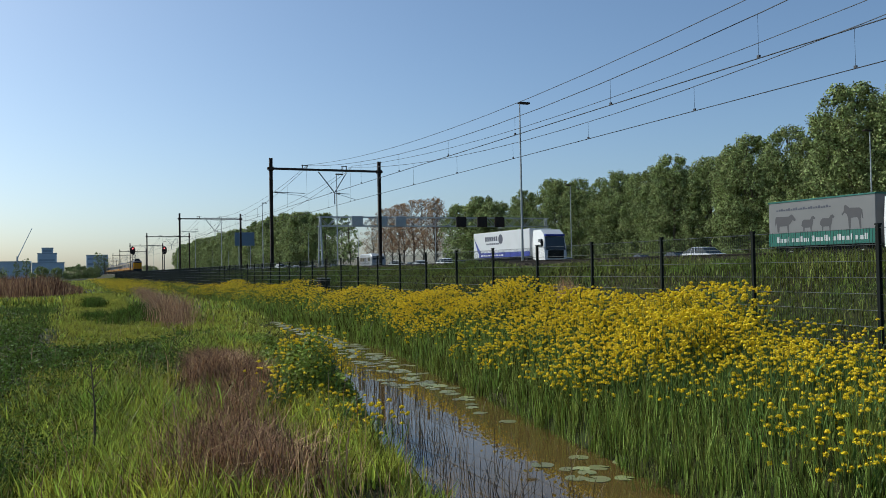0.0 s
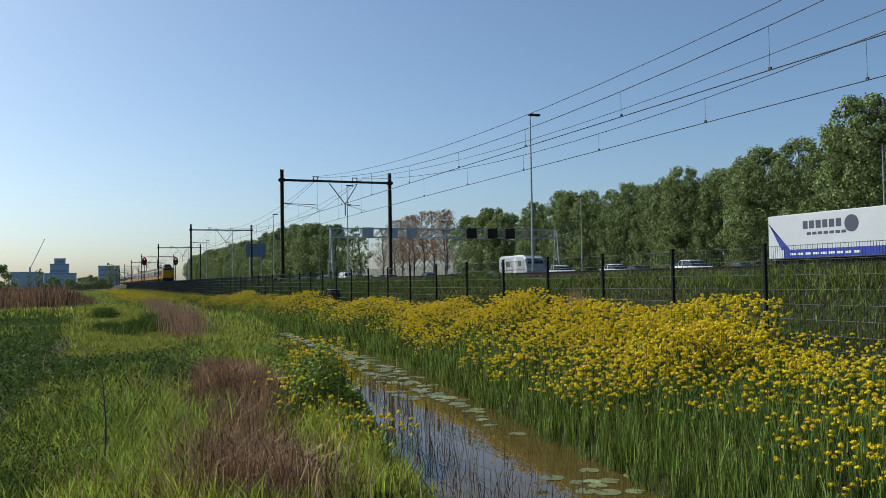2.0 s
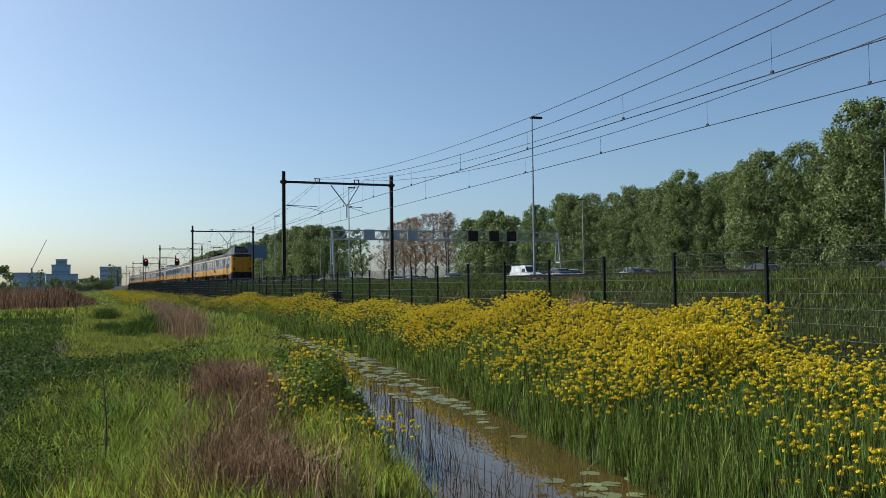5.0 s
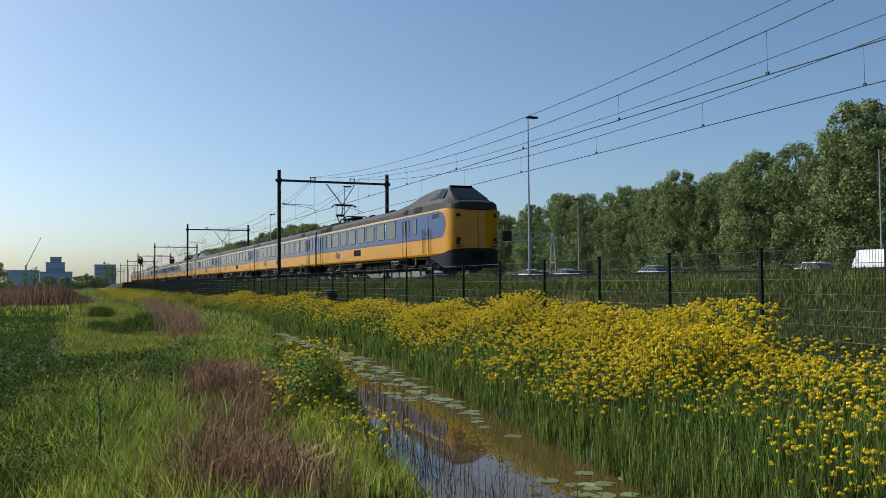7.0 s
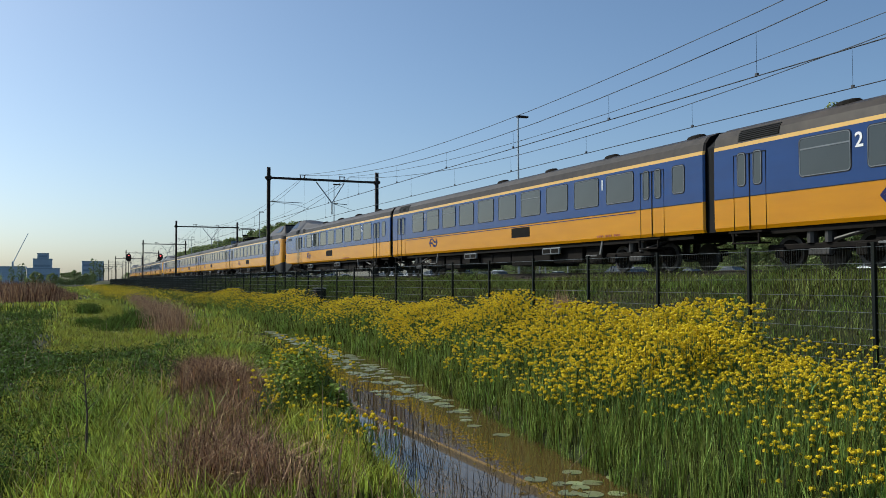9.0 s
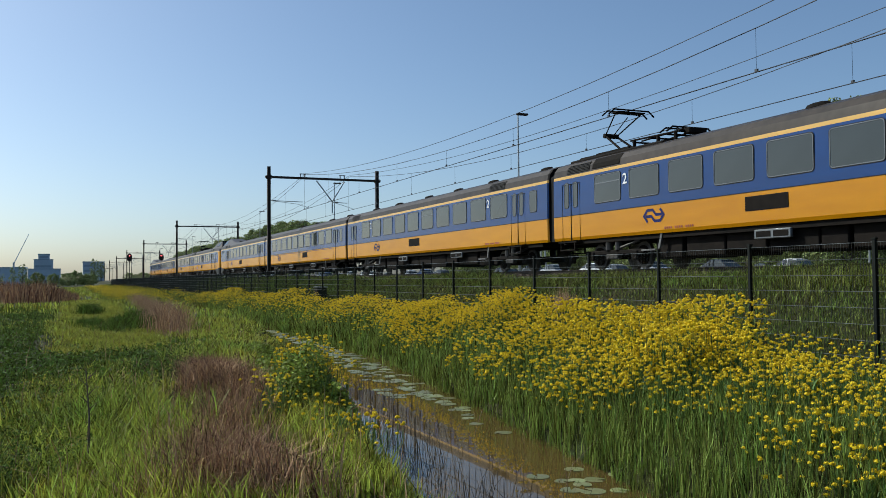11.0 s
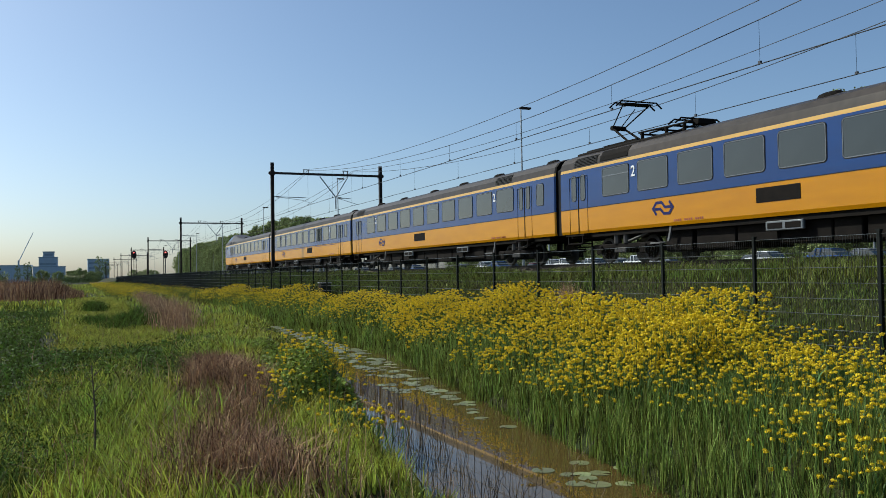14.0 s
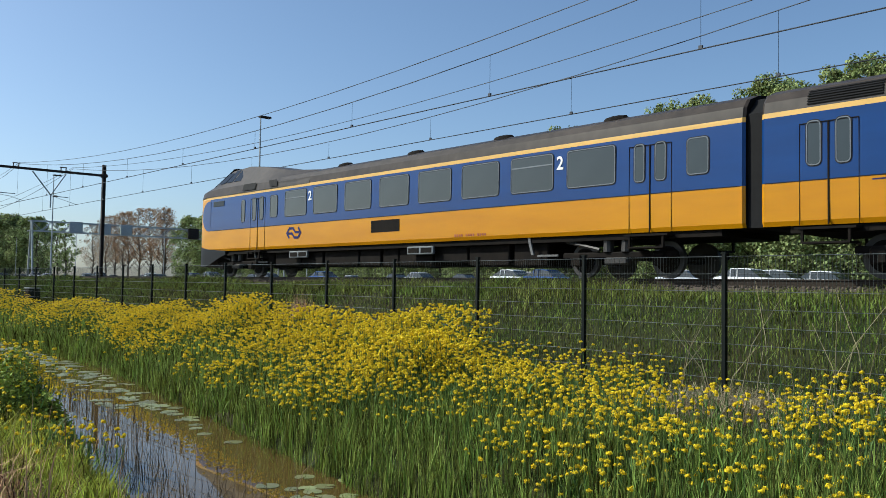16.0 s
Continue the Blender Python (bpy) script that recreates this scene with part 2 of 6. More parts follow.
# water of the ditch
wm = bpy.data.materials.new("ditch_water")
wm.use_nodes = True
_b = wm.node_tree.nodes["Principled BSDF"]
_b.inputs["Base Color"].default_value = (0.08, 0.053, 0.017, 1)
_b.inputs["Roughness"].default_value, _b.inputs["IOR"].default_value = 0.02, 1.33
_n, _p = wm.node_tree.nodes.new("ShaderNodeTexNoise"), wm.node_tree.nodes.new("ShaderNodeBump")
_n.inputs["Scale"].default_value, _p.inputs["Strength"].default_value, _p.inputs["Distance"].default_value = 3.0, 0.05, 0.02
wm.node_tree.links.new(_n.outputs[0], _p.inputs["Height"]), wm.node_tree.links.new(_p.outputs[0], _b.inputs["Normal"])
wy = np.linspace(-50, 120, 86)
wv = np.concatenate([np.stack([ditch_left(wy) - 0.6, wy, np.full_like(wy, WATER_Z)], -1), np.stack([ditch_right(wy) + 0.6, wy, np.full_like(wy, WATER_Z)], -1)])
k = np.arange(len(wy) - 1)
water = new("water", raw_mesh("water", wv, np.stack([k, k + len(wy), k + len(wy) + 1, k + 1], -1), [wm]))
tagged(water, "still brown ditch water that mirrors the sky", "water", kind="structure")

# ballast bed, sleepers hidden in it, four rails
g = Geo()
g.loft([[(x, y, z) for x, z in ((15.6, 1.4), (16.6, RAIL_Z - 0.2), (24.1, RAIL_Z - 0.2), (25.1, 1.4))] for y in (-300, 0, 60, 200, 700, 1800)], closed=False, caps=False)
tagged(part("ballast_bed", g, M["ballast"]), "grey-brown crushed stone ballast under two tracks", "ballast", kind="structure")
for x in (TRACK_X - 0.7175, TRACK_X + 0.7175, TRACK2_X - 0.7175, TRACK2_X + 0.7175):
    half = [(0.07, -0.17), (0.07, -0.15), (0.012, -0.13), (0.012, -0.045), (0.036, -0.03), (0.036, 0.0)]
    g = Geo().loft([[(x - a, y, RAIL_Z + z) for a, z in half] + [(x + a, y, RAIL_Z + z) for a, z in half[::-1]] for y in (-300, 0, 100, 500, 1500)])
    tagged(part("rail", g, M["rail"]), "rusty steel rail on the ballast", "rail", "rails")

# motorway
g = Geo()
g.loft([[(38, y, ROAD_Z), (58, y, ROAD_Z), (58.1, y, ROAD_Z), (80, y, ROAD_Z)] for y in (-400, 0, 100, 400, 2200)], closed=False, caps=False)
tagged(part("road", g, M["asphalt"]), "wide grey asphalt motorway", "road", kind="structure")


# ---- railway portals and wires ----
PORTALS = [71.0 + 69.6 * i for i in range(-2, 9)]
MAST_X, MAST2_X = 15.0, 24.6


def portal(y):
    p = empty("catenary_portal", "dark steel portal mast carrying the overhead wires across two tracks", "portal", "catenary portals", pose(0, y, 0))
    for x in (MAST_X, MAST2_X):
        g = Geo()
        g.box(x - 0.13, -0.13, 1.2, x - 0.1, 0.13, 11.18).box(x + 0.1, -0.13, 1.2, x + 0.13, 0.13, 11.18).box(x - 0.1, -0.015, 1.2, x + 0.1, 0.015, 11.18)
        g.box(x - 0.2, -0.2, 10.13, x + 0.2, 0.2, 10.43)
        part("mast", g, M["mast"], p)
        part("footing", Geo().box(x - 0.35, -0.35, 0.9, x + 0.35, 0.35, 1.62, chamfer=0.03), M["concrete"], p)
    part("crossbeam", Geo().box(MAST_X - 0.3, -0.1, 10.2, MAST2_X + 0.3, 0.1, 10.38), M["mast"], p)
    for x in (17.9, 21.4):
        g = Geo().box(x - 0.22, -0.04, 10.3, x - 0.16, 0.04, 10.62).box(x + 0.16, -0.04, 10.3, x + 0.22, 0.04, 10.62).box(x - 0.26, -0.05, 10.62, x + 0.26, 0.05, 10.68)
        part("wire_saddle", g, M["mast"], p)
    g = Geo().tube([(19.1, 0, 10.12), (20.5, 0, 8.35)], 0.05).tube([(21.6, 0, 10.12), (20.5, 0, 8.35)], 0.05).tube([(20.5, 0, 8.4), (20.5, 0, 7.35)], 0.06)
    part("drop_bracket", g, M["galv"], p)
    for x, s in ((MAST_X + 0.13, 1), (20.55, 1)):
        tip = TRACK_X + 0.1 if x < 18 else TRACK2_X + 0.1
        g = Geo().tube([(x, 0, 8.3), (tip - 0.6, 0, 8.25)], 0.03).tube([(x, 0, 8.3), (tip - 1.0, 0, 8.05), (tip, 0, 7.75)], 0.018)
        part("steady_arm", g, M["galv"], p)
        part("insulator", Geo().disc((x + 0.3, 0, 8.3), (1, 0, 0), 0.07, 0.3, 8), M["concrete"], p)
    return p


for y in PORTALS:
    portal(y)


def sag(y, high, low):
    i = (y - PORTALS[0]) % 69.6 / 69.6
    return low + (high - low) * (2 * i - 1) ** 2


for x in (TRACK_X, TRACK2_X):
    w = empty("overhead_line", "dark overhead contact and carrier wires with droppers", "overhead wire", "overhead lines")
    zig = [0.2 if i % 2 else -0.2 for i in range(len(PORTALS))]
    xo = lambda y: x + np.interp(y, PORTALS, zig)
    for off in (-0.02, 0.02):
        part("contact_wire", Geo().tube([(xo(y) + off, y, 7.66) for y in PORTALS], 0.012, 5), M["wire"], w)
    steps = np.arange(PORTALS[0], PORTALS[-1] + 0.1, 69.6 / 16)
    part("carrier_wire", Geo().tube([(xo(y), y, sag(y, 10.62, 8.45)) for y in steps], 0.016, 5), M["wire"], w)
    for y in np.arange(19.1 - 75, 250, 7.5):
        g = Geo().tube([(xo(y), y, 7.68), (xo(y), y, sag(y, 10.62, 8.45))], 0.007, 4)
        part("dropper", g.box(xo(y) - 0.03, y - 0.05, 7.67, xo(y) + 0.03, y + 0.05, 7.75), M["wire"], w)
for x, hi, lo in ((18.15, 10.7, 8.97), (22.1, 10.7, 9.14)):
    steps = np.arange(PORTALS[0], PORTALS[-1] + 0.1, 69.6 / 16)
    w = tagged(part("feeder_wire", Geo().tube([(x, y, sag(y, hi, lo)) for y in steps], 0.014, 5), M["wire"]),
               "dark feeder wire hung over the portals", "overhead wire", "feeder wires")


# ---- fence ----
fence = empty("fence", "dark green steel mesh fence along the embankment", "fence")
POST = Geo().box(-0.03, -0.03, -0.15, 0.03, 0.03, 2.06, chamfer=0.006).box(-0.036, -0.036, 2.06, 0.036, 0.036, 2.085).mesh("post", M["fence"])
g = Geo()
for i in range(49):
    g.tube([(0, 0.05 + i * 0.05, 0.06), (0, 0.05 + i * 0.05, 2.03)], 0.0034, 3)
for z in np.arange(0.08, 2.04, 0.2425):
    for dx in (-0.007, 0.007):
        g.tube([(dx, 0.03, z), (dx, 2.47, z)], 0.0045, 4, 1)
PANEL = g.mesh("mesh_panel", [M["fence_wire"], M["fence_bar"]])
for i in range(-8, 110):
    y = 11.33 + 2.5 * (i - 0)
    part("post", POST, None, fence, at=pose(FENCE_X, y, 0.1))
    part("mesh_panel", PANEL, None, fence, at=pose(FENCE_X, y, 0.1))


# ---- trees ----
def crown_mesh(seed, height, radius, base, leaves, leaf, mat, narrow=0.6, lumps=70):
    """A crown of small leaf pieces gathered in uneven lumps round limbs."""
    r = np.random.default_rng(seed)
    t = r.uniform(0, 1, lumps) ** 0.85
    z = base + (height - base) * t
    prof = radius * (np.sin(np.pi * np.clip(t * 0.86 + 0.12, 0, 1)) ** narrow) * r.uniform(0.75, 1.1, lumps)
    a = r.uniform(0, 2 * np.pi, lumps)
    rad = prof * np.sqrt(r.uniform(0.15, 1, lumps))
    cen = np.stack([rad * np.cos(a), rad * np.sin(a), z], -1)
    size = r.uniform(0.12, 0.3, lumps) * radius * (1.1 - 0.5 * t)
    pick = r.integers(0, lumps, leaves)
    d = r.normal(size=(leaves, 3))
    d /= np.linalg.norm(d, axis=1)[:, None]
    p = cen[pick] + d * (size[pick] * r.uniform(0.6, 1.08, leaves))[:, None] * [1, 1, 1.08]
    n = d + r.normal(size=(leaves, 3)) * 0.42
    n /= np.linalg.norm(n, axis=1)[:, None]
    u = np.cross(n, r.normal(size=(leaves, 3)))
    u /= np.linalg.norm(u, axis=1)[:, None]
    v = np.cross(n, u)
    s = (leaf * r.uniform(0.6, 1.35, leaves))[:, None]
    verts = np.stack([p + u * s, p + v * s * 0.75, p - u * s, p - v * s * 0.75], 1).reshape(-1, 3)
    verts[:, 2] = np.maximum(verts[:, 2], 0.15)
    return raw_mesh("crown", verts, np.arange(leaves * 4).reshape(-1, 4), [mat]), cen


def trunk_mesh(height, cen, girth, seed, limbs=16):
    r = random.Random(seed)
    g = Geo()
    bend = [(r.uniform(-0.2, 0.2) * k, r.uniform(-0.2, 0.2) * k, height * k / 5) for k in range(6)]
    bend[0] = (0, 0, -0.4)
    g.tube(bend, [girth, girth * 0.85, girth * 0.68, girth * 0.5, girth * 0.32, girth * 0.12], 8)
    for c in cen[:limbs]:
        z0 = max(1.5, c[2] - math.hypot(c[0], c[1]) * 1.1)
        k = z0 / height * 5
        i = min(4, int(k))
        b = Vector(bend[i]).lerp(Vector(bend[i + 1]), k - i)
        g.tube([b, b.lerp(Vector(c), 0.5) + Vector((0, 0, -0.2)), c], [girth * 0.3, girth * 0.18, girth * 0.06], 5)
    return g.mesh("trunk", M["bark"])


TREES = []
for i in range(4):
    m, c = crown_mesh(20 + i, 21, 5.6, 0.6, 30000, 0.145, M["leaf"], 0.42, 270)
    TREES.append((m, trunk_mesh(20, c, 0.32, i)))
for i in range(2):
    m, c = crown_mesh(40 + i, 20, 7.5, 2.0, 17000, 0.24, M["leaf"], 0.4, 190)
    TREES.append((m, trunk_mesh(18, c, 0.4, 9 + i)))
for i in range(2):
    m, c = crown_mesh(60 + i, 21, 4.9, 6.5, 4200, 0.13, M["leaf_brown"], 0.45, 130)
    TREES.append((m, trunk_mesh(20, c, 0.28, 19 + i, 70)))
m, c = crown_mesh(70, 20, 4.4, 4.0, 1500, 0.3, M["leaf"], 0.6, 60)
TREES.append((m, trunk_mesh(19, c, 0.28, 29, 40)))
TREE_LABELS = ["tall leafy green poplar in a dense row"] * 4 + ["broad round dark green tree in full leaf"] * 2 + ["slender poplar with sparse copper young leaves"] * 2 + ["thin poplar with sparse green leaves"]


def tree(kind, x, y, scale=1.0, spin=0.0, wide=1.0):
    e = empty("tree", TREE_LABELS[kind], "tree", "trees beyond the motorway", pose(x, y, float(land(x, y)), 0, 0, spin))
    e.scale = (scale * wide, scale * wide, scale)
    part("crown", TREES[kind][0], None, e)
    part("trunk", TREES[kind][1], None, e)
    return e


rt = random.Random(3)
y = -75.0
while y < 170:
    h = float(np.interp(y, [40, 82, 92, 106, 130], [26.5, 24.8, 21.5, 19.5, 18.8])) / 21
    tree(rt.randrange(4), 97 + rt.uniform(-1.5, 1.5), y, h * rt.uniform(0.93, 1.06), rt.uniform(0, 360))
    tree(rt.randrange(4), 105 + rt.uniform(-1.5, 1.5), y + 3, h * rt.uniform(0.8, 1.0), rt.uniform(0, 360))
    y += rt.uniform(5.0, 7.4)
for y, k, h in ((173, 1, 0.86), (180, 2, 0.8), (192, 4, 0.84), (201, 5, 0.94), (212, 4, 0.88), (205, 3, 0.85)):
    tree(k, 97 + rt.uniform(-2, 2), y, h, rt.uniform(0, 360))
for y in (226, 233, 241, 250, 259, 268, 277, 286, 296):
    tree(6 + rt.randrange(2), 98 + rt.uniform(-3, 3), y, rt.uniform(0.92, 1.08), rt.uniform(0, 360))
for y, k in ((318, 8), (331, 8), (343, 8)):
    tree(k, 97 + rt.uniform(-2, 2), y, 1.1, rt.uniform(0, 360))
y = 366.0
while y < 900:
    tree(4 + rt.randrange(2), 98 + rt.uniform(-3, 3), y, rt.uniform(1.25, 1.45), rt.uniform(0, 360))
    y += rt.uniform(11, 16)

# shrubs and small trees on the meadow's far side
SHRUBS = [crown_mesh(80 + i, 3.2, 2.2, 0.1, 6000, 0.09, M["leaf"], 0.4, 80) for i in range(2)]


def shrub(x, y, s, z=1.0):
    e = empty("shrub", "dense green shrub at the edge of the meadow", "shrub", "shrubs of the meadow", pose(x, y, float(land(x, y)), 0, 0, x * 40))
    e.scale = (s, s, s * z)
    part("crown", SHRUBS[int(abs(x * 7)) % 2][0], None, e)
    part("stem", trunk_mesh(2.5, SHRUBS[int(abs(x * 7)) % 2][1], 0.08, 3, 8), None, e)


for x, y, s in ((-10.2, 112, 1.2), (-2.2, 310, 1.3), (1.2, 330, 1.6), (4.0, 345, 1.3), (-6, 300, 1.2), (-10, 280, 1.3), (6.3, 360, 1.3), (29, 520, 1.5), (34, 545, 1.3), (38, 530, 1.6), (44, 560, 1.4)):
    shrub(x, y, s)
for x, y, s in ((-18, 360, 0.42), (-22, 372, 0.36), (11.6, 560, 0.75), (16, 575, 0.6)):
    tree(8, x, y, s, x * 30)


# ---- blades, stalks and flowers ----
def blades(pos, height, width, lean, r, droop=0.0):
    """Arrays of tapering blades, three triangles each, standing at pos."""
    n = len(pos)
    a, b = r.uniform(0, 2 * np.pi, n), r.uniform(0, 2 * np.pi, n)
    side = np.stack([np.cos(a), np.sin(a), np.zeros(n)], -1) * (width / 2)[:, None]
    way = np.stack([np.cos(b), np.sin(b), np.zeros(n)], -1) * (lean * height)[:, None]
    up = np.zeros((n, 3))
    up[:, 2] = height
    mid = pos + way * 0.3 + up * 0.58
    tip = pos + way + up * (1 - droop)
    v = np.stack([pos - side, pos + side, mid - side * 0.8, mid + side * 0.8, tip], 1).reshape(-1, 3)
    o = (np.arange(n) * 5)[:, None, None]
    f = (np.array([[0, 1, 2], [1, 3, 2], [2, 3, 4]])[None] + o).reshape(-1, 3)
    return v, f


def stuff(name, pos, height, width, lean, mat, label, category, seed, droop=0.0):
    r = np.random.default_rng(seed)
    v, f = blades(pos, height, width, lean, r, droop)
    return tagged(new(name, raw_mesh(name, v, f, [mat])), label, category, kind="stuff")


def patchy(x, y, s=1.0, seed=0.0):
    """Smooth value from 0 to 1 that comes and goes over the ground."""
    q = np.sin(x * 1.7 * s + 2.1 * np.sin(y * 0.6 * s + seed)) + np.sin(y * 1.1 * s + 1.7 * np.sin(x * 0.9 * s + seed * 2)) + 0.6 * np.sin((x + y) * 2.9 * s + seed)
    return np.clip(0.5 + q / 4, 0, 1)


def wedge(n, r, y0, y1, power, left, right):
    """Points strewn thicker near the viewpoint, between two lines along y."""
    y = y0 + (y1 - y0) * r.uniform(0, 1, n) ** power
    x = left(y) + (right(y) - left(y)) * r.uniform(0, 1, n)
    return x, y


def lay(x, y, dz=-0.03):
    return np.stack([x, y, land(x, y) + dz], -1)


R = np.random.default_rng(11)
# near meadow, in tufts
def tufts(n, per, r, x, y, spread_):
    """Blade feet gathered round tuft centres, and each blade's tuft."""
    k = np.repeat(np.arange(len(x)), per)
    d = np.abs(r.normal(0, 1, len(k))) * np.repeat(spread_, per)
    a = r.uniform(0, 2 * np.pi, len(k))
    return x[k] + d * np.cos(a), y[k] + d * np.sin(a), k


x, y = wedge(7600, R, 3.2, 34, 1.55, lambda y: -2.0 - y * 0.34, lambda y: ditch_left(y) - 0.05)
x = np.where((y > 24) & (x > -0.9) & (x < 2.7), x - 3.6, x)
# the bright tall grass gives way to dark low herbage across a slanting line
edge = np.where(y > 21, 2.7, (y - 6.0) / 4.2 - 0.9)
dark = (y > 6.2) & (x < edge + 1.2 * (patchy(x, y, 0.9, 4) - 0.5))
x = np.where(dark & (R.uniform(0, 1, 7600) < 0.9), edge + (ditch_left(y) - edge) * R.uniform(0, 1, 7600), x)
patch = (np.abs(x - 1.45 - 0.08 * (y - 8)) < 0.75) & (y < 16.5)
x = np.where(patch & (R.uniform(0, 1, 7600) < 0.8), x - 1.9, x)
bx, by, k = tufts(7600, 11, R, x, y, 0.05 + 0.012 * np.clip(y / 8, 1, 4))
bx = np.minimum(bx, ditch_left(by) + 0.1)
low = np.clip(0.2 + (ditch_left(by) - bx - 0.55) / np.where(by > 13.5, 2.2, 1.3), 0.22, 1)      # grazed edge of the bank
tall = low * np.interp(by, [10, 14, 22], [1, 0.75, 0.65]) * (R.uniform(0.5, 1.25, 7600) * (0.7 + 0.7 * patchy(x, y, 0.8, 2)) * (0.6 + 0.5 * np.clip((x + 1.5) / 2, 0, 1)))[k]
stuff("meadow_grass", lay(bx, by), R.uniform(0.12, 0.33, len(k)) * tall, 0.0155 * np.clip(by / 10, 0.8, 2.4) * R.uniform(0.6, 1.5, len(k)), R.uniform(0.15, 0.75, len(k)), M["grass"], "bright green meadow grass with long blades", "grass", 1)
# tufts beside the dead reeds, with sunlight put into their blade colour
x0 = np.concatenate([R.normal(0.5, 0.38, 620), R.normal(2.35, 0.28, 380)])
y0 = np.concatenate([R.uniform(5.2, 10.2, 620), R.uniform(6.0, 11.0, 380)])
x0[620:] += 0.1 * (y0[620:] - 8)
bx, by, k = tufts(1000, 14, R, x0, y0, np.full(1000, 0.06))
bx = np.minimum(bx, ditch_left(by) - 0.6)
stuff("fresh_grass", lay(bx, by), R.uniform(0.1, 0.34, len(k)) * R.uniform(0.6, 1.2, 1000)[k], R.uniform(0.007, 0.017, len(k)), R.uniform(0.1, 0.6, len(k)), M["grass_lit"], "yellow-green grass tufts beside the dead reeds, coloured brighter as if sunlit", "grass", 17)
# low blades coloured dark, painting the shade in gaps between tufts
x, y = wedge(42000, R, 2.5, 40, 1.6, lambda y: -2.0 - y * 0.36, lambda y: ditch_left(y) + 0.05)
stuff("short_grass", lay(x, y), R.uniform(0.05, 0.16, len(x)), 0.012 * np.clip(y / 10, 0.8, 2.6), R.uniform(0.2, 1.0, len(x)), M["undergrowth"], "short grass between the tufts, its green darkened for the shade there", "grass", 12)
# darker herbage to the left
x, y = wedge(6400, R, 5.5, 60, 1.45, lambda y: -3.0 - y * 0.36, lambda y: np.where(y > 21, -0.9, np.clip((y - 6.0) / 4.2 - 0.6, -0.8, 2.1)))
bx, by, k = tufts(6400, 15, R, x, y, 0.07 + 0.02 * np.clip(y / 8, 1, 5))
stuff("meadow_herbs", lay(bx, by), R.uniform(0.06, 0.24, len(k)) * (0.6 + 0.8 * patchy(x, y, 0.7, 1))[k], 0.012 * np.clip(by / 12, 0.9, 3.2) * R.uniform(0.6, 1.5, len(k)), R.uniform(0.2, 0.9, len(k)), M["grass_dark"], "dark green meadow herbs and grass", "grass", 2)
# small broad leaves of dock and clover among the grass, gathered in plants
x0, y0 = wedge(6800, R, 7.6, 44, 1.5, lambda y: -2.0 - y * 0.34, lambda y: np.where(y > 21, -0.9, np.minimum((y - 6.0) / 4.2 - 0.4, ditch_left(y) - 1.6)))
bx, by, k = tufts(6800, 18, R, x0, y0, np.full(6800, 0.07) * np.clip(y0 / 9, 0.8, 2.8))
n = len(k)
d = R.normal(size=(n, 3)) * [0.55, 0.55, 0.4] + [0, 0, 0.75]
d /= np.linalg.norm(d, axis=1)[:, None]
u = np.cross(d, R.normal(size=(n, 3)))
u /= np.linalg.norm(u, axis=1)[:, None]
w = np.cross(d, u)
s = (R.uniform(0.006, 0.016, n) * np.clip(by / 9, 0.8, 2.0))[:, None]
c = lay(bx, by, 0.0) + np.stack([np.zeros(n), np.zeros(n), R.uniform(0.07, 0.27, n) * R.uniform(0.5, 1.3, 6800)[k]], -1)
v = np.stack([c + u * s * 1.5, c + w * s * 0.7, c - u * s, c - w * s * 0.7], 1).reshape(-1, 3)
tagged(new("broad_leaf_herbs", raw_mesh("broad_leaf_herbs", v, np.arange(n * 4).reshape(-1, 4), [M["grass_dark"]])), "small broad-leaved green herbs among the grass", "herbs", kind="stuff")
# dry seed stems standing over the meadow
x, y = wedge(420, R, 4.5, 26, 1.4, lambda y: -1.0 - y * 0.25, lambda y: ditch_left(y) - 0.6)
stuff("dry_stems", lay(x, y), R.uniform(0.35, 0.75, 420), np.full(420, 0.007), R.uniform(0.02, 0.3, 420), M["dead"], "thin dry seed stems standing over the grass", "dry stems", 13)
# far meadow
x, y = wedge(60000, R, 30, 260, 1.9, lambda y: -6 - y * 0.34, lambda y: np.full_like(y, 11.0))
keep = ~((x > -0.2) & (x < 2.3) & (y < 75))
x, y = x[keep], y[keep]
h = R.uniform(0.12, 0.3, len(x)) * (0.6 + 0.8 * patchy(x, y, 0.2, 1))
stuff("far_meadow_grass", lay(x, y), h, 0.02 * np.clip(y / 18, 1.5, 7), R.uniform(0.1, 0.6, len(x)), M["grass"], "green and yellowish grass of the far meadow", "grass", 3)
x, y = wedge(34000, R, 21, 75, 1.4, lambda y: np.full_like(y, -0.3), lambda y: np.full_like(y, 2.3))
x = x + R.normal(0, 0.3, len(x)) + 0.5 * (patchy(x, y, 0.5, 8) - 0.5)
stuff("mown_strip", lay(x, y), R.uniform(0.1, 0.2, len(x)), 0.024 * np.clip(y / 22, 1, 3.5), R.uniform(0.2, 0.9, len(x)), M["mown"], "short yellowish green mown grass strip", "grass", 14)
# dark rush tussocks in the mown strip
x0 = np.array([1.55, 2.3, 0.75, 1.2, 2.45, 0.6]); y0 = np.array([31.0, 34.5, 46, 29.5, 31.0, 34.0])
pick = R.integers(0, 6, 9000)
x, y = x0[pick] + R.normal(0, 0.24, 9000), y0[pick] + R.normal(0, 0.8, 9000)
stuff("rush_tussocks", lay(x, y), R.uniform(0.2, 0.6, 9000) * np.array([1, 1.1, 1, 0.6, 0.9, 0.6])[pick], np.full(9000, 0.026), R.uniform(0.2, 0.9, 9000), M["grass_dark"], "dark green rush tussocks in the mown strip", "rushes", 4)
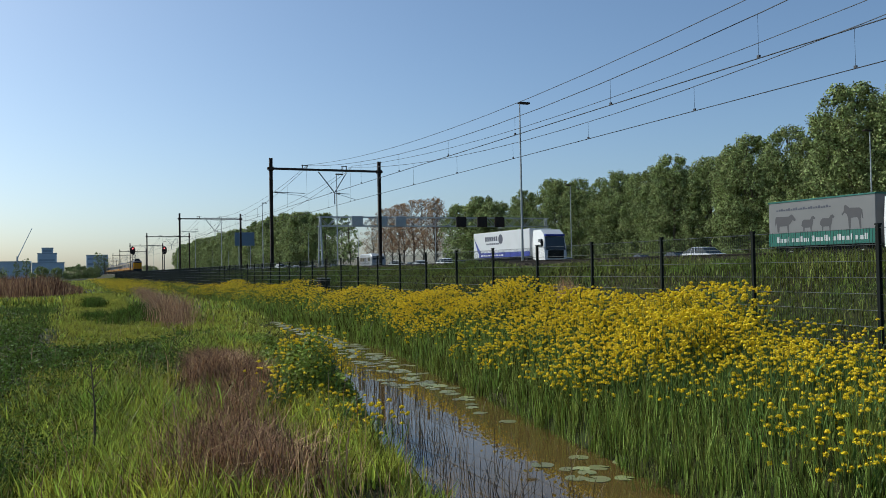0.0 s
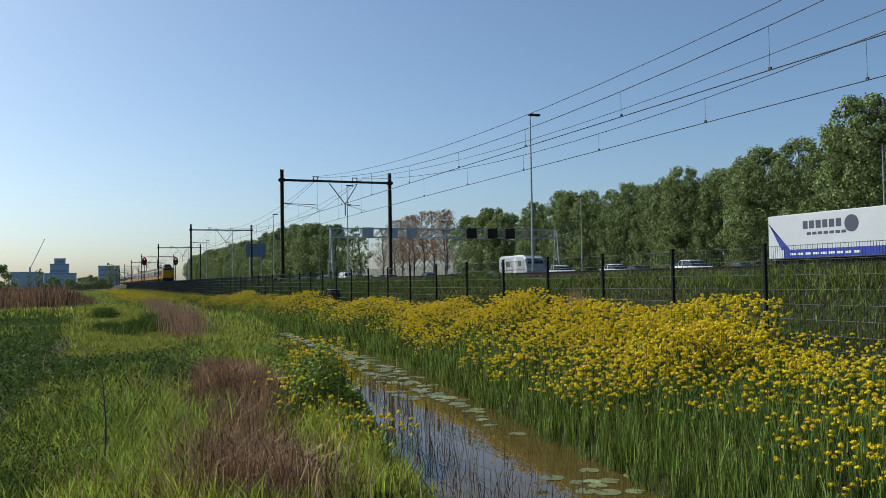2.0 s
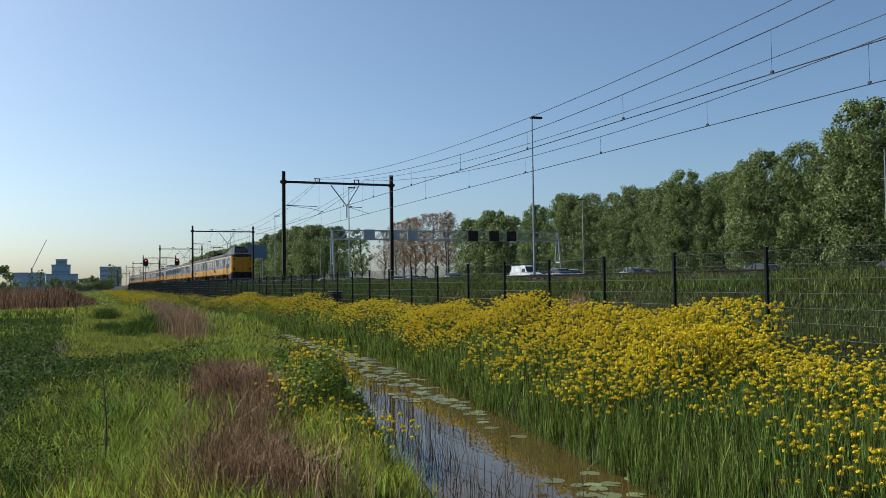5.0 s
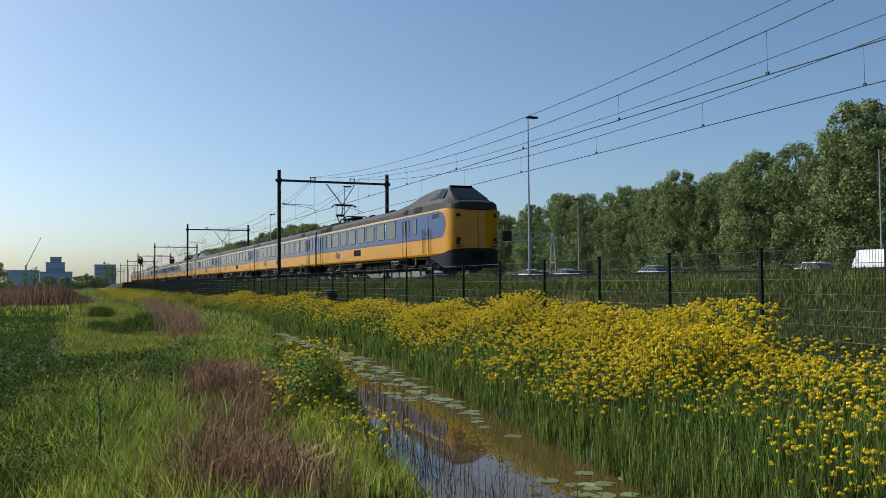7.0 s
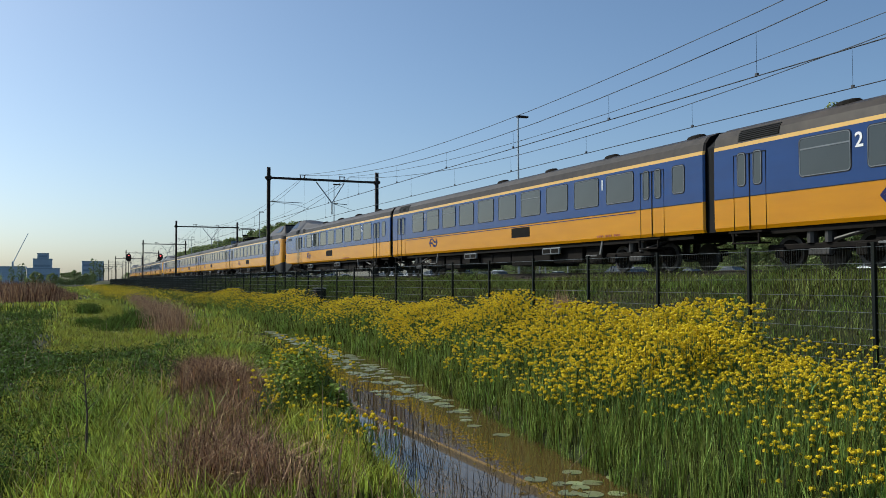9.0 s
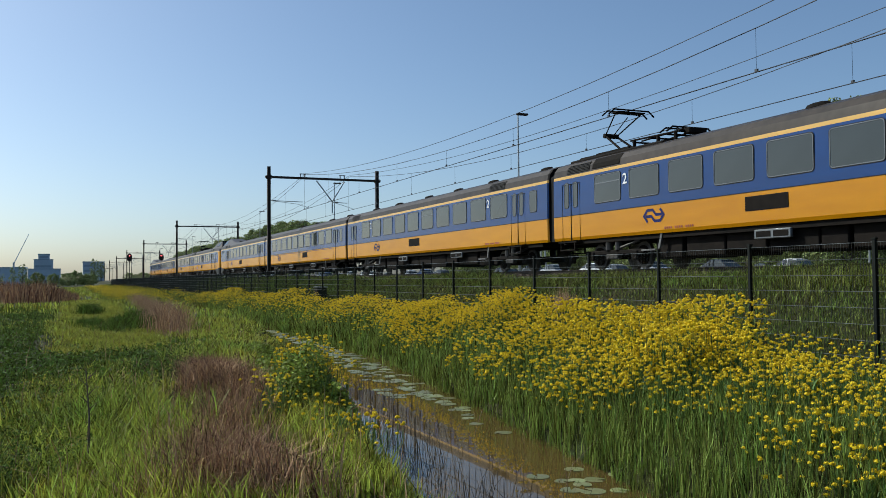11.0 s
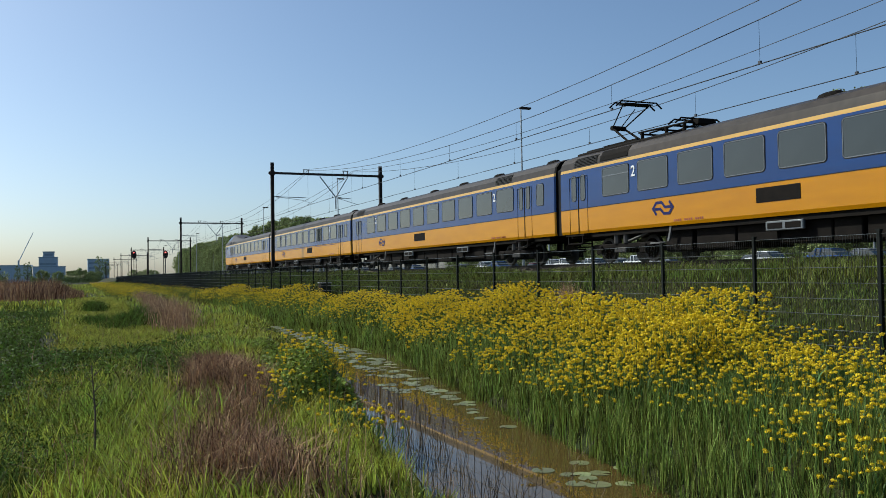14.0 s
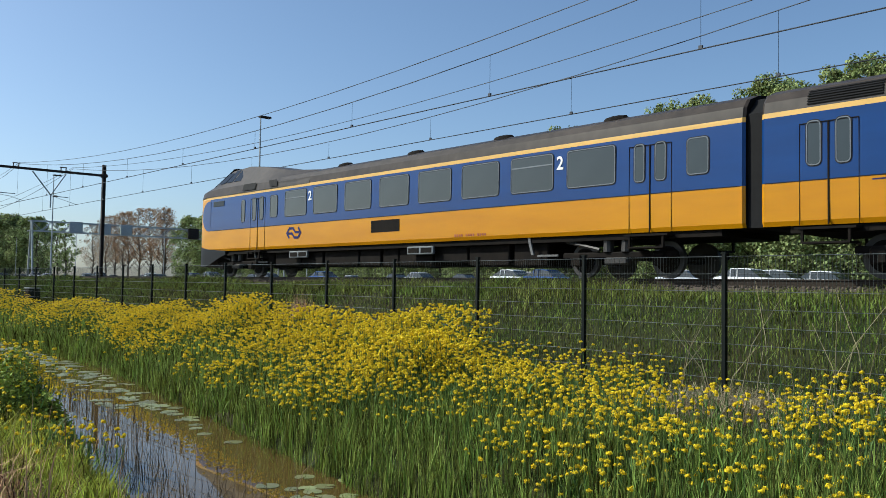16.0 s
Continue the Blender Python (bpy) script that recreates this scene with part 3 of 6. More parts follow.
# bank of tall green blades across the water
x, y = wedge(7000, R, 0.5, 60, 1.7, lambda y: ditch_right(y) - 0.1, lambda y: np.minimum(ditch_right(y) + 2.4, 10.4))
bx, by, k = tufts(7000, 13, R, x, y, 0.05 + 0.012 * np.clip(y / 8, 1, 4))
bx = np.maximum(bx, ditch_right(by) - 0.15)
d = bx - ditch_right(by)
stuff("bank_reeds", lay(bx, by, -0.05), R.uniform(0.22, 0.6, len(k)) * R.uniform(0.6, 1.2, 7000)[k] * np.clip(1.1 - 0.16 * d, 0.5, 1.2), 0.0115 * np.clip(by / 9, 0.9, 3.2) * R.uniform(0.6, 1.5, len(k)), R.uniform(0.03, 0.35, len(k)), M["reed"], "tall green reed blades on the ditch bank", "reeds", 5)
# grass round the fence and up the embankment
x, y = wedge(190000, R, -6, 75, 1.45, lambda y: np.full_like(y, 8.8), lambda y: np.full_like(y, 15.8))
h = R.uniform(0.07, 0.26, len(x)) * (0.5 + 0.9 * patchy(x, y, 0.6, 5)) * np.interp(x, [11, 12.8, 14, 15.8], [0.75, 0.7, 1.2, 1.7])
stuff("embankment_grass", lay(x, y), h, 0.011 * np.clip(np.hypot(x, y) / 11, 0.9, 4.5), R.uniform(0.1, 0.8, len(x)), M["bank"], "rough green grass on the railway embankment", "grass", 6)
x, y = wedge(26000, R, 60, 320, 1.7, lambda y: np.full_like(y, 8.6), lambda y: np.full_like(y, 15.8))
stuff("far_embankment_grass", lay(x, y), R.uniform(0.2, 0.5, len(x)), 0.02 * np.clip(y / 20, 2, 9), R.uniform(0.05, 0.5, len(x)), M["bank"], "grass on the far railway embankment", "grass", 7)
x, y = wedge(30000, R, -10, 260, 1.5, lambda y: np.full_like(y, 25.3), lambda y: np.full_like(y, 37.5))
stuff("verge_grass", lay(x, y), R.uniform(0.12, 0.36, len(x)), 0.03 * np.clip(np.hypot(x, y) / 25, 1, 7), R.uniform(0.05, 0.5, len(x)), M["reed"], "grass verge between railway and motorway", "grass", 8)

# grass and reeds around and behind the viewpoint
x, y = R.uniform(-9, 4, 26000), R.uniform(-9, 3.6, 26000)
keep = (x < ditch_left(y)) & (np.hypot(x, y) > 0.4)
x, y = x[keep], y[keep]
stuff("trodden_grass", lay(x, y), R.uniform(0.06, 0.26, len(x)), R.uniform(0.008, 0.018, len(x)), R.uniform(0.2, 0.9, len(x)), M["grass"], "short trodden meadow grass", "grass", 15)
y = R.uniform(-12, 1.0, 12000)
x = ditch_right(y) + R.uniform(0, 2.4, 12000)
stuff("bank_reeds", lay(x, y, -0.05), R.uniform(0.25, 0.6, 12000), R.uniform(0.012, 0.022, 12000), R.uniform(0.03, 0.35, 12000), M["reed"], "tall green reed blades on the ditch bank", "reeds", 16)

# loose stones over the shoulder and top of the ballast
n = 7000
y = -8 + 78 * R.uniform(0, 1, n) ** 1.5
x = 15.5 + 2.1 * R.uniform(0, 1, n) ** 1.3
z = np.interp(x, [15.0, 15.6, 16.6], [1.5, 1.42, RAIL_Z - 0.2])
size = R.uniform(0.03, 0.075, n)[:, None] * np.clip(np.hypot(x, y) / 25, 0.8, 2.2)[:, None]
axis = R.normal(size=(n, 3))
axis /= np.linalg.norm(axis, axis=1)[:, None]
u = np.cross(axis, R.normal(size=(n, 3)))
u /= np.linalg.norm(u, axis=1)[:, None]
w = np.cross(axis, u)
c = np.stack([x, y, z + 0.01], -1)
v = np.stack([c + axis * size * 0.8, c + u * size, c + w * size * 0.9, c - u * size, c - w * size, c - axis * size * 0.7], 1).reshape(-1, 3)
f = (np.array([[0, 1, 2], [0, 2, 3], [0, 3, 4], [0, 4, 1], [5, 2, 1], [5, 3, 2], [5, 4, 3], [5, 1, 4]])[None] + (np.arange(n) * 6)[:, None, None]).reshape(-1, 3)
tagged(new("ballast_stones", raw_mesh("ballast_stones", v, f, [M["ballast"]])), "loose grey-brown ballast stones beside the track", "ballast stones", kind="stuff")

# dead reeds: matted near clump, a strip further off, a wide belt far off
def straw(n, cx, cy, sx, sy, hmin, hmax, w, lean, name, label, seed, droop=0.1, mat="dead"):
    r = np.random.default_rng(seed)
    x, y = cx + r.normal(0, sx, n), cy + r.normal(0, sy, n)
    x = np.where(x > ditch_right(y), x, np.minimum(x, ditch_left(y) - 0.3))
    return stuff(name, lay(x, y), r.uniform(hmin, hmax, n), np.full(n, w) * r.uniform(0.6, 1.4, n), r.uniform(0.05, lean, n), M[mat], label, "dead reeds", seed, droop)


rs = np.random.default_rng(31)
cy = 5.6 + 9.6 * rs.uniform(0, 1, 46) ** 0.85
cx = 1.22 + 0.105 * (cy - 6) + rs.normal(0, 1, 46) * np.interp(cy, [6, 10, 15], [0.34, 0.24, 0.14])
pick = rs.integers(0, 46, 24000)
x, y = cx[pick] + rs.normal(0, 0.17, 24000), cy[pick] + rs.normal(0, 0.2, 24000)
stuff("dead_reed_clump", lay(x, y), (0.06 + 0.66 * rs.uniform(0, 1, 24000) ** 1.4) * (rs.uniform(0.6, 1.1, 46) * np.interp(cy, [6, 9, 11, 14, 17], [1, 0.9, 1.2, 0.8, 0.6]))[pick], rs.uniform(0.003, 0.01, 24000), rs.uniform(0.05, 1.0, 24000), M["mat_straw"], "matted reddish-brown dead reeds beside the ditch", "dead reeds", 32, 0.25)
straw(2600, 0.9, 9.0, 0.75, 3.2, 0.08, 0.4, 0.007, 1.6, "strewn_straw", "loose dry straw strewn through the grass", 45, 0.3)
y = np.concatenate([rs.normal(30.5, 2.2, 2600), 33 + 44 * rs.uniform(0, 1, 2400) ** 1.2])
x = np.concatenate([2.85 + rs.normal(0, 0.32, 2600), 3.3 + 0.03 * (y[2600:] - 30) + rs.normal(0, 0.3, 2400)])
stuff("dead_reed_strip", lay(x, y), np.where(np.arange(5000) < 2600, 0.16 + 0.95 * rs.uniform(0, 1, 5000) ** 2, rs.uniform(0.25, 0.8, 5000)), rs.uniform(0.01, 0.024, 5000), rs.uniform(0.05, 0.8, 5000), M["dead"], "strip of standing brown dead reeds in the meadow", "dead reeds", 41)
x, y = rs.uniform(-48, 0.4, 30000), rs.uniform(70, 108, 30000)
tops = rs.uniform(0.9, 2.0, 30000) * (0.75 + 0.35 * patchy(x, y, 0.25, 3)) * np.clip((0.6 - x) / 2.5, 0.3, 1) * np.clip((y - 66) / 8, 0.4, 1)
stuff("dead_reed_belt", lay(x, y), tops, rs.uniform(0.025, 0.07, 30000), rs.uniform(0.03, 0.35, 30000), M["mat_straw"], "wide belt of brown dead reeds across the meadow", "dead reeds", 42)
straw(2200, 9.3, 5.5, 0.55, 0.55, 0.2, 0.6, 0.008, 1.7, "dead_stalk_heap", "heap of grey dead stalks by the fence", 44, 0.5, "pale")
# long bent dead stalks by the fence
r = random.Random(5)
for i in range(20):
    x0, y0 = 9.4 + r.uniform(-0.5, 0.7), 5.2 + r.uniform(-1.6, 1.0)
    l, a = r.uniform(0.8, 1.75), r.uniform(0, 6.28)
    z0 = float(land(x0, y0))
    g = Geo().tube([(x0, y0, z0), (x0 + 0.15 * l * math.cos(a), y0 + 0.15 * l * math.sin(a), z0 + 0.55 * l), (x0 + 0.5 * l * math.cos(a), y0 + 0.5 * l * math.sin(a), z0 + l)], [0.007, 0.005, 0.002], 4)
    tagged(part("dead_stalk", g, M["pale"]), "long bent pale dead plant stalk by the fence", "dead stalk", "dead stalks by the fence")
# dark stalks standing in the shallow water
n = 640
y = 5.5 + 12 * R.uniform(0, 1, n) ** 1.3
x = ditch_left(y) + np.abs(R.normal(0.15, 0.5, n))
keep = x < ditch_right(y) - 0.25
x, y = x[keep], y[keep]
stuff("water_stalks", np.stack([x, y, np.full_like(x, WATER_Z - 0.05)], -1), R.uniform(0.15, 0.75, len(x)), np.full(len(x), 0.007), R.uniform(0.02, 0.7, len(x)),
      material("dark_wet_stalk", (0.085, 0.058, 0.036), 0.7, vary=0.4, scale=4, island=0.4), "thin dark dead stalks standing in the water", "stalks", 9)


def rapeseed(name, x, y, top, seed, heads, near, label, small=1.0):
    """Flowering plants: a leaning stem each, with yellow heads of small petals round its top."""
    r = np.random.default_rng(seed)
    n = len(x)
    base = lay(x, y, -0.03)
    v1, f1 = blades(base, top, np.full(n, 0.014), r.uniform(0.02, 0.2, n), r)
    k = 7
    lb = np.repeat(base, k, 0) + r.normal(0, 0.07, (n * k, 3)) * [1, 1, 0] + np.stack([np.zeros(n * k), np.zeros(n * k), r.uniform(0.0, 0.6, n * k) * np.repeat(top, k)], -1)
    v2, f2 = blades(lb, r.uniform(0.1, 0.24, n * k), r.uniform(0.01, 0.024, n * k), r.uniform(0.3, 1.0, n * k), r)
    own = np.repeat(np.arange(n), heads)
    m = len(own)
    c = base[own] + np.stack([r.normal(0, 0.17, m), r.normal(0, 0.17, m), top[own] * (1.04 - 0.65 * r.uniform(0, 1, m) ** 1.35)], -1)
    # thin stalk to each head
    v3, f3 = blades(c - np.array([0, 0, 0.2]), np.full(m, 0.2), np.full(m, 0.007), np.full(m, 0.02), r)
    per = 24 if near else 7
    hr = r.uniform(0.026, 0.043, m) * (small if near else 1.0)
    d = r.normal(size=(m * per, 3))
    d[:, 2] = np.abs(d[:, 2]) - 0.35
    d /= np.linalg.norm(d, axis=1)[:, None]
    p = np.repeat(c, per, 0) + d * (np.repeat(hr, per) * r.uniform(0.75, 1.0, m * per))[:, None] * [1, 1, 0.8]
    nn = d + r.normal(0, 0.3, d.shape)
    nn /= np.linalg.norm(nn, axis=1)[:, None]
    u = np.cross(nn, r.normal(size=d.shape))
    u /= np.linalg.norm(u, axis=1)[:, None]
    w = np.cross(nn, u)
    s = (np.repeat(hr, per) * (r.uniform(0.24, 0.38, m * per) if near else r.uniform(0.3, 0.5, m * per)))[:, None]
    v4 = np.stack([p + u * s, p + w * s, p - u * s, p - w * s], 1).reshape(-1, 3)
    q = (np.arange(m * per) * 4)[:, None]
    f4 = np.concatenate([q + [0, 1, 2], q + [0, 2, 3]])
    octa = np.array([[1, 0, 0], [0, 1, 0], [-1, 0, 0], [0, -1, 0], [0, 0, 0.75], [0, 0, -0.5]]) * 0.85
    v5 = (c[:, None] + octa[None] * hr[:, None, None]).reshape(-1, 3)
    f5 = (np.array([[0, 1, 4], [1, 2, 4], [2, 3, 4], [3, 0, 4], [1, 0, 5], [2, 1, 5], [3, 2, 5], [0, 3, 5]])[None] + (np.arange(m) * 6)[:, None, None]).reshape(-1, 3)
    verts, faces, slots, o = [], [], [], 0
    for v, f, sl in ((v1, f1, 0), (v2, f2, 0), (v3, f3, 0), (v4, f4, 1), (v5, f5, 1)):
        verts.append(v), faces.append(f + o), slots.append(np.full(len(f), sl))
        o += len(v)
    me = raw_mesh(name, np.concatenate(verts), np.concatenate(faces), [M["stem"], M["petal"]], np.concatenate(slots))
    return tagged(new(name, me), label, "wildflowers", kind="stuff")


def flower_band(n, y0, y1, power, seed, inner, outer):
    r = np.random.default_rng(seed)
    y = y0 + (y1 - y0) * r.uniform(0, 1, n) ** power
    t = r.uniform(0, 1, n)
    lo = np.minimum(ditch_right(y) + inner, 9.4)
    x = lo + (outer - lo) * t
    keep = r.uniform(0, 1, n) < np.clip(0.1 + 0.9 * patchy(x, y, 0.9, 3), 0, 1) * np.clip(0.55 + 0.6 * t, 0, 1) * np.clip(0.35 + mound(x, y), 0, 1)
    return x[keep], y[keep], t[keep]


def mound(x, y):
    """Higher, denser clumps of flowers along the bank."""
    m = np.zeros_like(x)
    for cx, cy, sx, sy, k in ((9.4, 10.6, 1.0, 1.1, 1.0), (8.6, 13.4, 1.1, 1.3, 0.7), (9.6, 17.9, 0.7, 1.2, 1.0), (8.8, 23.0, 0.9, 2.2, 0.75), (9.4, 29.5, 0.8, 2.6, 0.9), (9.6, 42.5, 0.9, 4.0, 1.0), (9.6, 58, 0.9, 5, 0.7), (7.4, 6.4, 0.8, 1.6, 0.8), (8.0, 3.6, 0.7, 1.0, 0.7), (7.4, 10.2, 0.7, 1.2, 0.6), (6.9, 8.2, 0.7, 1.0, 0.8), (6.5, 5.2, 0.7, 1.2, 0.7)):
        m = np.maximum(m, k * np.exp(-((x - cx) / sx) ** 2 / 2 - ((y - cy) / sy) ** 2 / 2))
    return m


x, y, t = flower_band(2300, 8.6, 24, 1.2, 51, 0.35, 10.4)
keep = y > 1.045 * x
x, y, t = x[keep], y[keep], t[keep]
rapeseed("rapeseed_near", x, y, (0.5 + 0.36 * t + 0.4 * mound(x, y)) * (0.85 + 0.3 * patchy(x, y, 1.6, 7)), 52, 12, True, "yellow flowering rapeseed on the ditch bank", 0.88)
r = np.random.default_rng(53)
y, t = r.uniform(2.5, 10.2, 1500), r.uniform(0, 1, 1500)
x = ditch_right(y) + 0.55 + (9.6 - ditch_right(y) - 0.55) * t
keep = (y < 1.045 * x) & (r.uniform(0, 1, 1500) < 0.1 + 0.55 * patchy(x, y, 1.3, 6) ** 1.5)
keep &= (np.hypot((x - 9.35) / 1.0, (y - 5.5) / 0.9) > 1) & ((np.abs(y - 0.585 * x) > 0.45) | (r.uniform(0, 1, 1500) < 0.25))
x, y, t = x[keep], y[keep], t[keep]
rapeseed("rapeseed_sparse", x, y, (0.42 + 0.24 * t) * R.uniform(0.75, 1.2, len(x)), 54, 7, True, "loose yellow flowering rapeseed on the ditch bank", 0.74)
y = r.uniform(6.4, 14.5, 900)
x = ditch_right(y) + 0.75 + r.uniform(0, 1, 900) ** 0.8 * 2.1
keep = r.uniform(0, 1, 900) < 0.15 + 0.6 * patchy(x, y, 1.4, 9)
x, y = x[keep], y[keep]
rapeseed("rapeseed_slope", x, y, r.uniform(0.42, 0.68, len(x)), 59, 6, True, "scattered yellow rapeseed among the bank reeds", 0.72)
x, y, t = flower_band(2300, 23, 75, 1.4, 55, 0.5, 10.5)
rapeseed("rapeseed_far", x, y, (0.45 + 0.3 * t + 0.4 * mound(x, y)) * (0.8 + 0.35 * patchy(x, y, 0.6, 2)), 56, 8, False, "yellow flowering rapeseed along the fence")
r = np.random.default_rng(57)
y = np.concatenate([r.normal(11.3, 0.75, 62), r.normal(8.0, 0.35, 12), r.normal(9.9, 0.4, 12)])
x = np.concatenate([r.normal(2.85, 0.24, 62), r.normal(2.6, 0.12, 12), r.normal(2.15, 0.12, 12)])
x = np.minimum(x, ditch_left(y) - 0.75)
rapeseed("rapeseed_left_bank", x, y, np.where(np.arange(86) < 62, r.uniform(0.55, 0.95, 86), r.uniform(0.3, 0.55, 86)), 58, 7, True, "yellow flowering rapeseed on the near ditch bank", 0.62)
# leafy herbs under those flowers: small leaves filling low rounded bushes
bc = [(2.5, 10.2, 0.34, 0.6), (2.75, 10.7, 0.36, 0.74), (2.95, 11.5, 0.36, 0.78), (2.65, 11.6, 0.36, 0.6), (3.15, 12.3, 0.36, 0.66), (3.0, 9.9, 0.24, 0.4), (3.4, 13.4, 0.4, 0.42), (3.3, 15.2, 0.4, 0.3), (3.5, 17.6, 0.4, 0.28), (2.75, 8.7, 0.2, 0.3)]
n = 26000
pick = r.integers(0, len(bc), n)
bq = np.array(bc)[pick]
d = r.normal(size=(n, 3))
d /= np.linalg.norm(d, axis=1)[:, None]
k = r.uniform(0.35, 1.05, n)
lx, ly = bq[:, 0] + d[:, 0] * bq[:, 2] * k, bq[:, 1] + d[:, 1] * bq[:, 2] * 1.5 * k
c = np.stack([lx, ly, np.maximum(land(lx, ly), WATER_Z) + 0.03 + np.abs(d[:, 2]) * bq[:, 3] * k], -1)
nn = d + [0, 0, 0.5] + r.normal(0, 0.5, (n, 3))
nn /= np.linalg.norm(nn, axis=1)[:, None]
u = np.cross(nn, r.normal(size=(n, 3)))
u /= np.linalg.norm(u, axis=1)[:, None]
w, sz = np.cross(nn, u), r.uniform(0.012, 0.032, n)[:, None]
v = np.stack([c + u * sz * 1.5, c + w * sz * 0.6, c - u * sz, c - w * sz * 0.6], 1).reshape(-1, 3)
tagged(new("bank_herbs", raw_mesh("bank_herbs", v, np.arange(n * 4).reshape(-1, 4), [M["herb"]])), "leafy green herbs on the near ditch bank", "herbs", kind="stuff")
y = 70 + 170 * r.uniform(0, 1, 2200) ** 1.2
x = r.uniform(2.4, 10.3, 2200)
rapeseed("rapeseed_distant", x, y, r.uniform(0.3, 0.8, 2200), 60, 6, False, "distant yellow wildflowers along the railway")

# lily pads
def pad_mesh():
    g = Geo()
    a = [radians(14 + 332 * i / 12) for i in range(13)]
    ring = [(math.cos(q), math.sin(q)) for q in a]
    rnd = random.Random(2)
    top = [(x, y, 0.012 + rnd.uniform(0, 0.05)) for x, y in ring]
    g.add([(0.05, 0, 0.012)] + top, [(0, i + 1, i + 2) for i in range(12)])
    g.add([(x, y, 0.0) for x, y in ring] + top, [(i, i + 1, 14 + i, 13 + i) for i in range(12)])
    return g.mesh("lily_pad", M["pad"])


PAD = pad_mesh()
r = random.Random(8)
spots = []
for _ in range(260):
    y = 12.6 + 25 * r.random() ** 1.1
    l, q = float(ditch_left(y)), float(ditch_right(y))
    f = r.betavariate(2.2, 1.6)
    spots.append((l + (q - l) * (0.25 + 0.72 * f), y, r.uniform(0.09, 0.17)))
spots = [s for s in spots if s[1] > 15 or s[0] > 5.9]
for x, y in ((5.8, 12.37), (5.69, 11.84), (5.72, 11.0), (5.37, 8.55), (5.1, 8.07), (4.81, 8.42), (5.66, 8.12), (4.82, 7.74), (5.27, 7.51), (5.06, 7.89), (4.95, 8.12), (5.3, 8.02), (6.1, 13.1), (5.0, 7.6)):
    spots.append((x, y, r.uniform(0.09, 0.14)))
for x, y, s in spots:
    p = tagged(new("lily_pad", PAD), "round olive green lily pad floating on the ditch", "lily pad", "lily pads on the ditch")
    p.matrix_basis = pose(x, y, WATER_Z, 0, 0, r.uniform(0, 360))
    p.scale = (s, s, 0.14)

# brown dead plume by the fence, one tall dry stalk in the near grass
straw(520, 10.2, 16.55, 0.1, 0.1, 0.7, 1.55, 0.014, 0.1, "dead_plume", "upright brown dead plume beside the fence", 70)
z0 = float(land(0.12, 8.1))
g = Geo().tube([(0.12, 8.1, z0 - 0.03), (0.13, 8.1, z0 + 0.5), (0.1, 8.12, z0 + 0.92)], [0.012, 0.009, 0.004], 5)
for k in range(5):
    g.tube([(0.12, 8.1, z0 + 0.55 + k * 0.07), (0.12 + 0.07 * (-1) ** k, 8.1, z0 + 0.62 + k * 0.07)], [0.006, 0.002], 4)
tagged(part("tall_dry_stalk", g, M["bark"]), "single tall dark dry stalk in the grass", "dry stalk")


# ---- motorway furniture ----
def street_lamp(x, y, way):
    e = empty("street_lamp", "tall grey motorway lamp post with a small head", "street lamp", "motorway lamps", pose(x, y, ROAD_Z - 0.05))
    part("pole", Geo().tube([(0, 0, 0), (0, 0, 6), (0, 0, 15.4)], [0.13, 0.1, 0.06], 8), M["galv"], e)
    part("head", Geo().box(-0.12 + min(0, way) * 0.9, -0.22, 15.38, 0.12 + max(0, way) * 0.9, 0.22, 15.56, chamfer=0.04), M["mast"], e)


for i in range(-1, 9):
    street_lamp(38.0, 69.4 + 61.0 * i + (0 if i < 1 else -2.0 * (i - 1)), 1)
    street_lamp(86.0, 71.5 + 66.3 * i, -1)

gan = empty("sign_gantry", "grey lattice gantry over the motorway with square lane signals", "gantry", at=pose(0, 137, 0))
for x, s in ((37.0, 1), (80.0, 1)):
    for dy in (-1.3, 1.3):
        part("leg", Geo().tube([(x, dy, ROAD_Z - 0.1), (x, dy * 0.15, 10.6)], 0.16, 8), M["galv"], gan)
    part("leg_tie", Geo().tube([(x, -0.75, 5.0), (x, 0.75, 5.0)], 0.08), M["galv"], gan)
for dy in (-0.55, 0.55):
    for z in (9.0, 10.5):
        part("chord", Geo().box(36.6, dy - 0.09, z - 0.09, 80.4, dy + 0.09, z + 0.09), M["galv"], gan)
    for i in range(28):
        x = 36.8 + i * 1.55
        a, b = (9.0, 10.5) if i % 2 else (10.5, 9.0)
        part("lattice_bar", Geo().tube([(x, dy, a), (x + 1.55, dy, b)], 0.06, 5), M["galv"], gan)
for x, mat, w in ((43.2, "galv", 2.0), (47.6, "galv", 1.9), (51.0, "galv", 1.9), (62.4, "mast", 1.9), (66.5, "mast", 1.9), (70.0, "mast", 1.9)):
    p = part("lane_signal", Geo().box(x - w / 2, -0.95, 8.85, x + w / 2, -0.6, 10.65, chamfer=0.05), M[mat], gan, "square lane signal box")
    part("signal_face", Geo().box(x - w / 2 + 0.2, -0.97, 9.05, x + w / 2 - 0.2, -0.955, 10.45), M["mast" if mat == "mast" else "galv"], p)

# blue direction board seen from behind
b = empty("direction_board", "large blue-grey direction board on two posts", "road sign", at=pose(38.5, 206, 0))
part("board", Geo().box(-3.9, -0.06, 7.9, 0.8, 0.06, 11.1, chamfer=0.02), material("blue_grey_sign_back", (0.13, 0.19, 0.26), 0.5, vary=0.15, scale=1), b)
for x in (-2.9, -0.2):
    part("post", Geo().tube([(x, 0.1, ROAD_Z - 0.1), (x, 0.1, 10.9)], 0.1, 8), M["galv"], b)

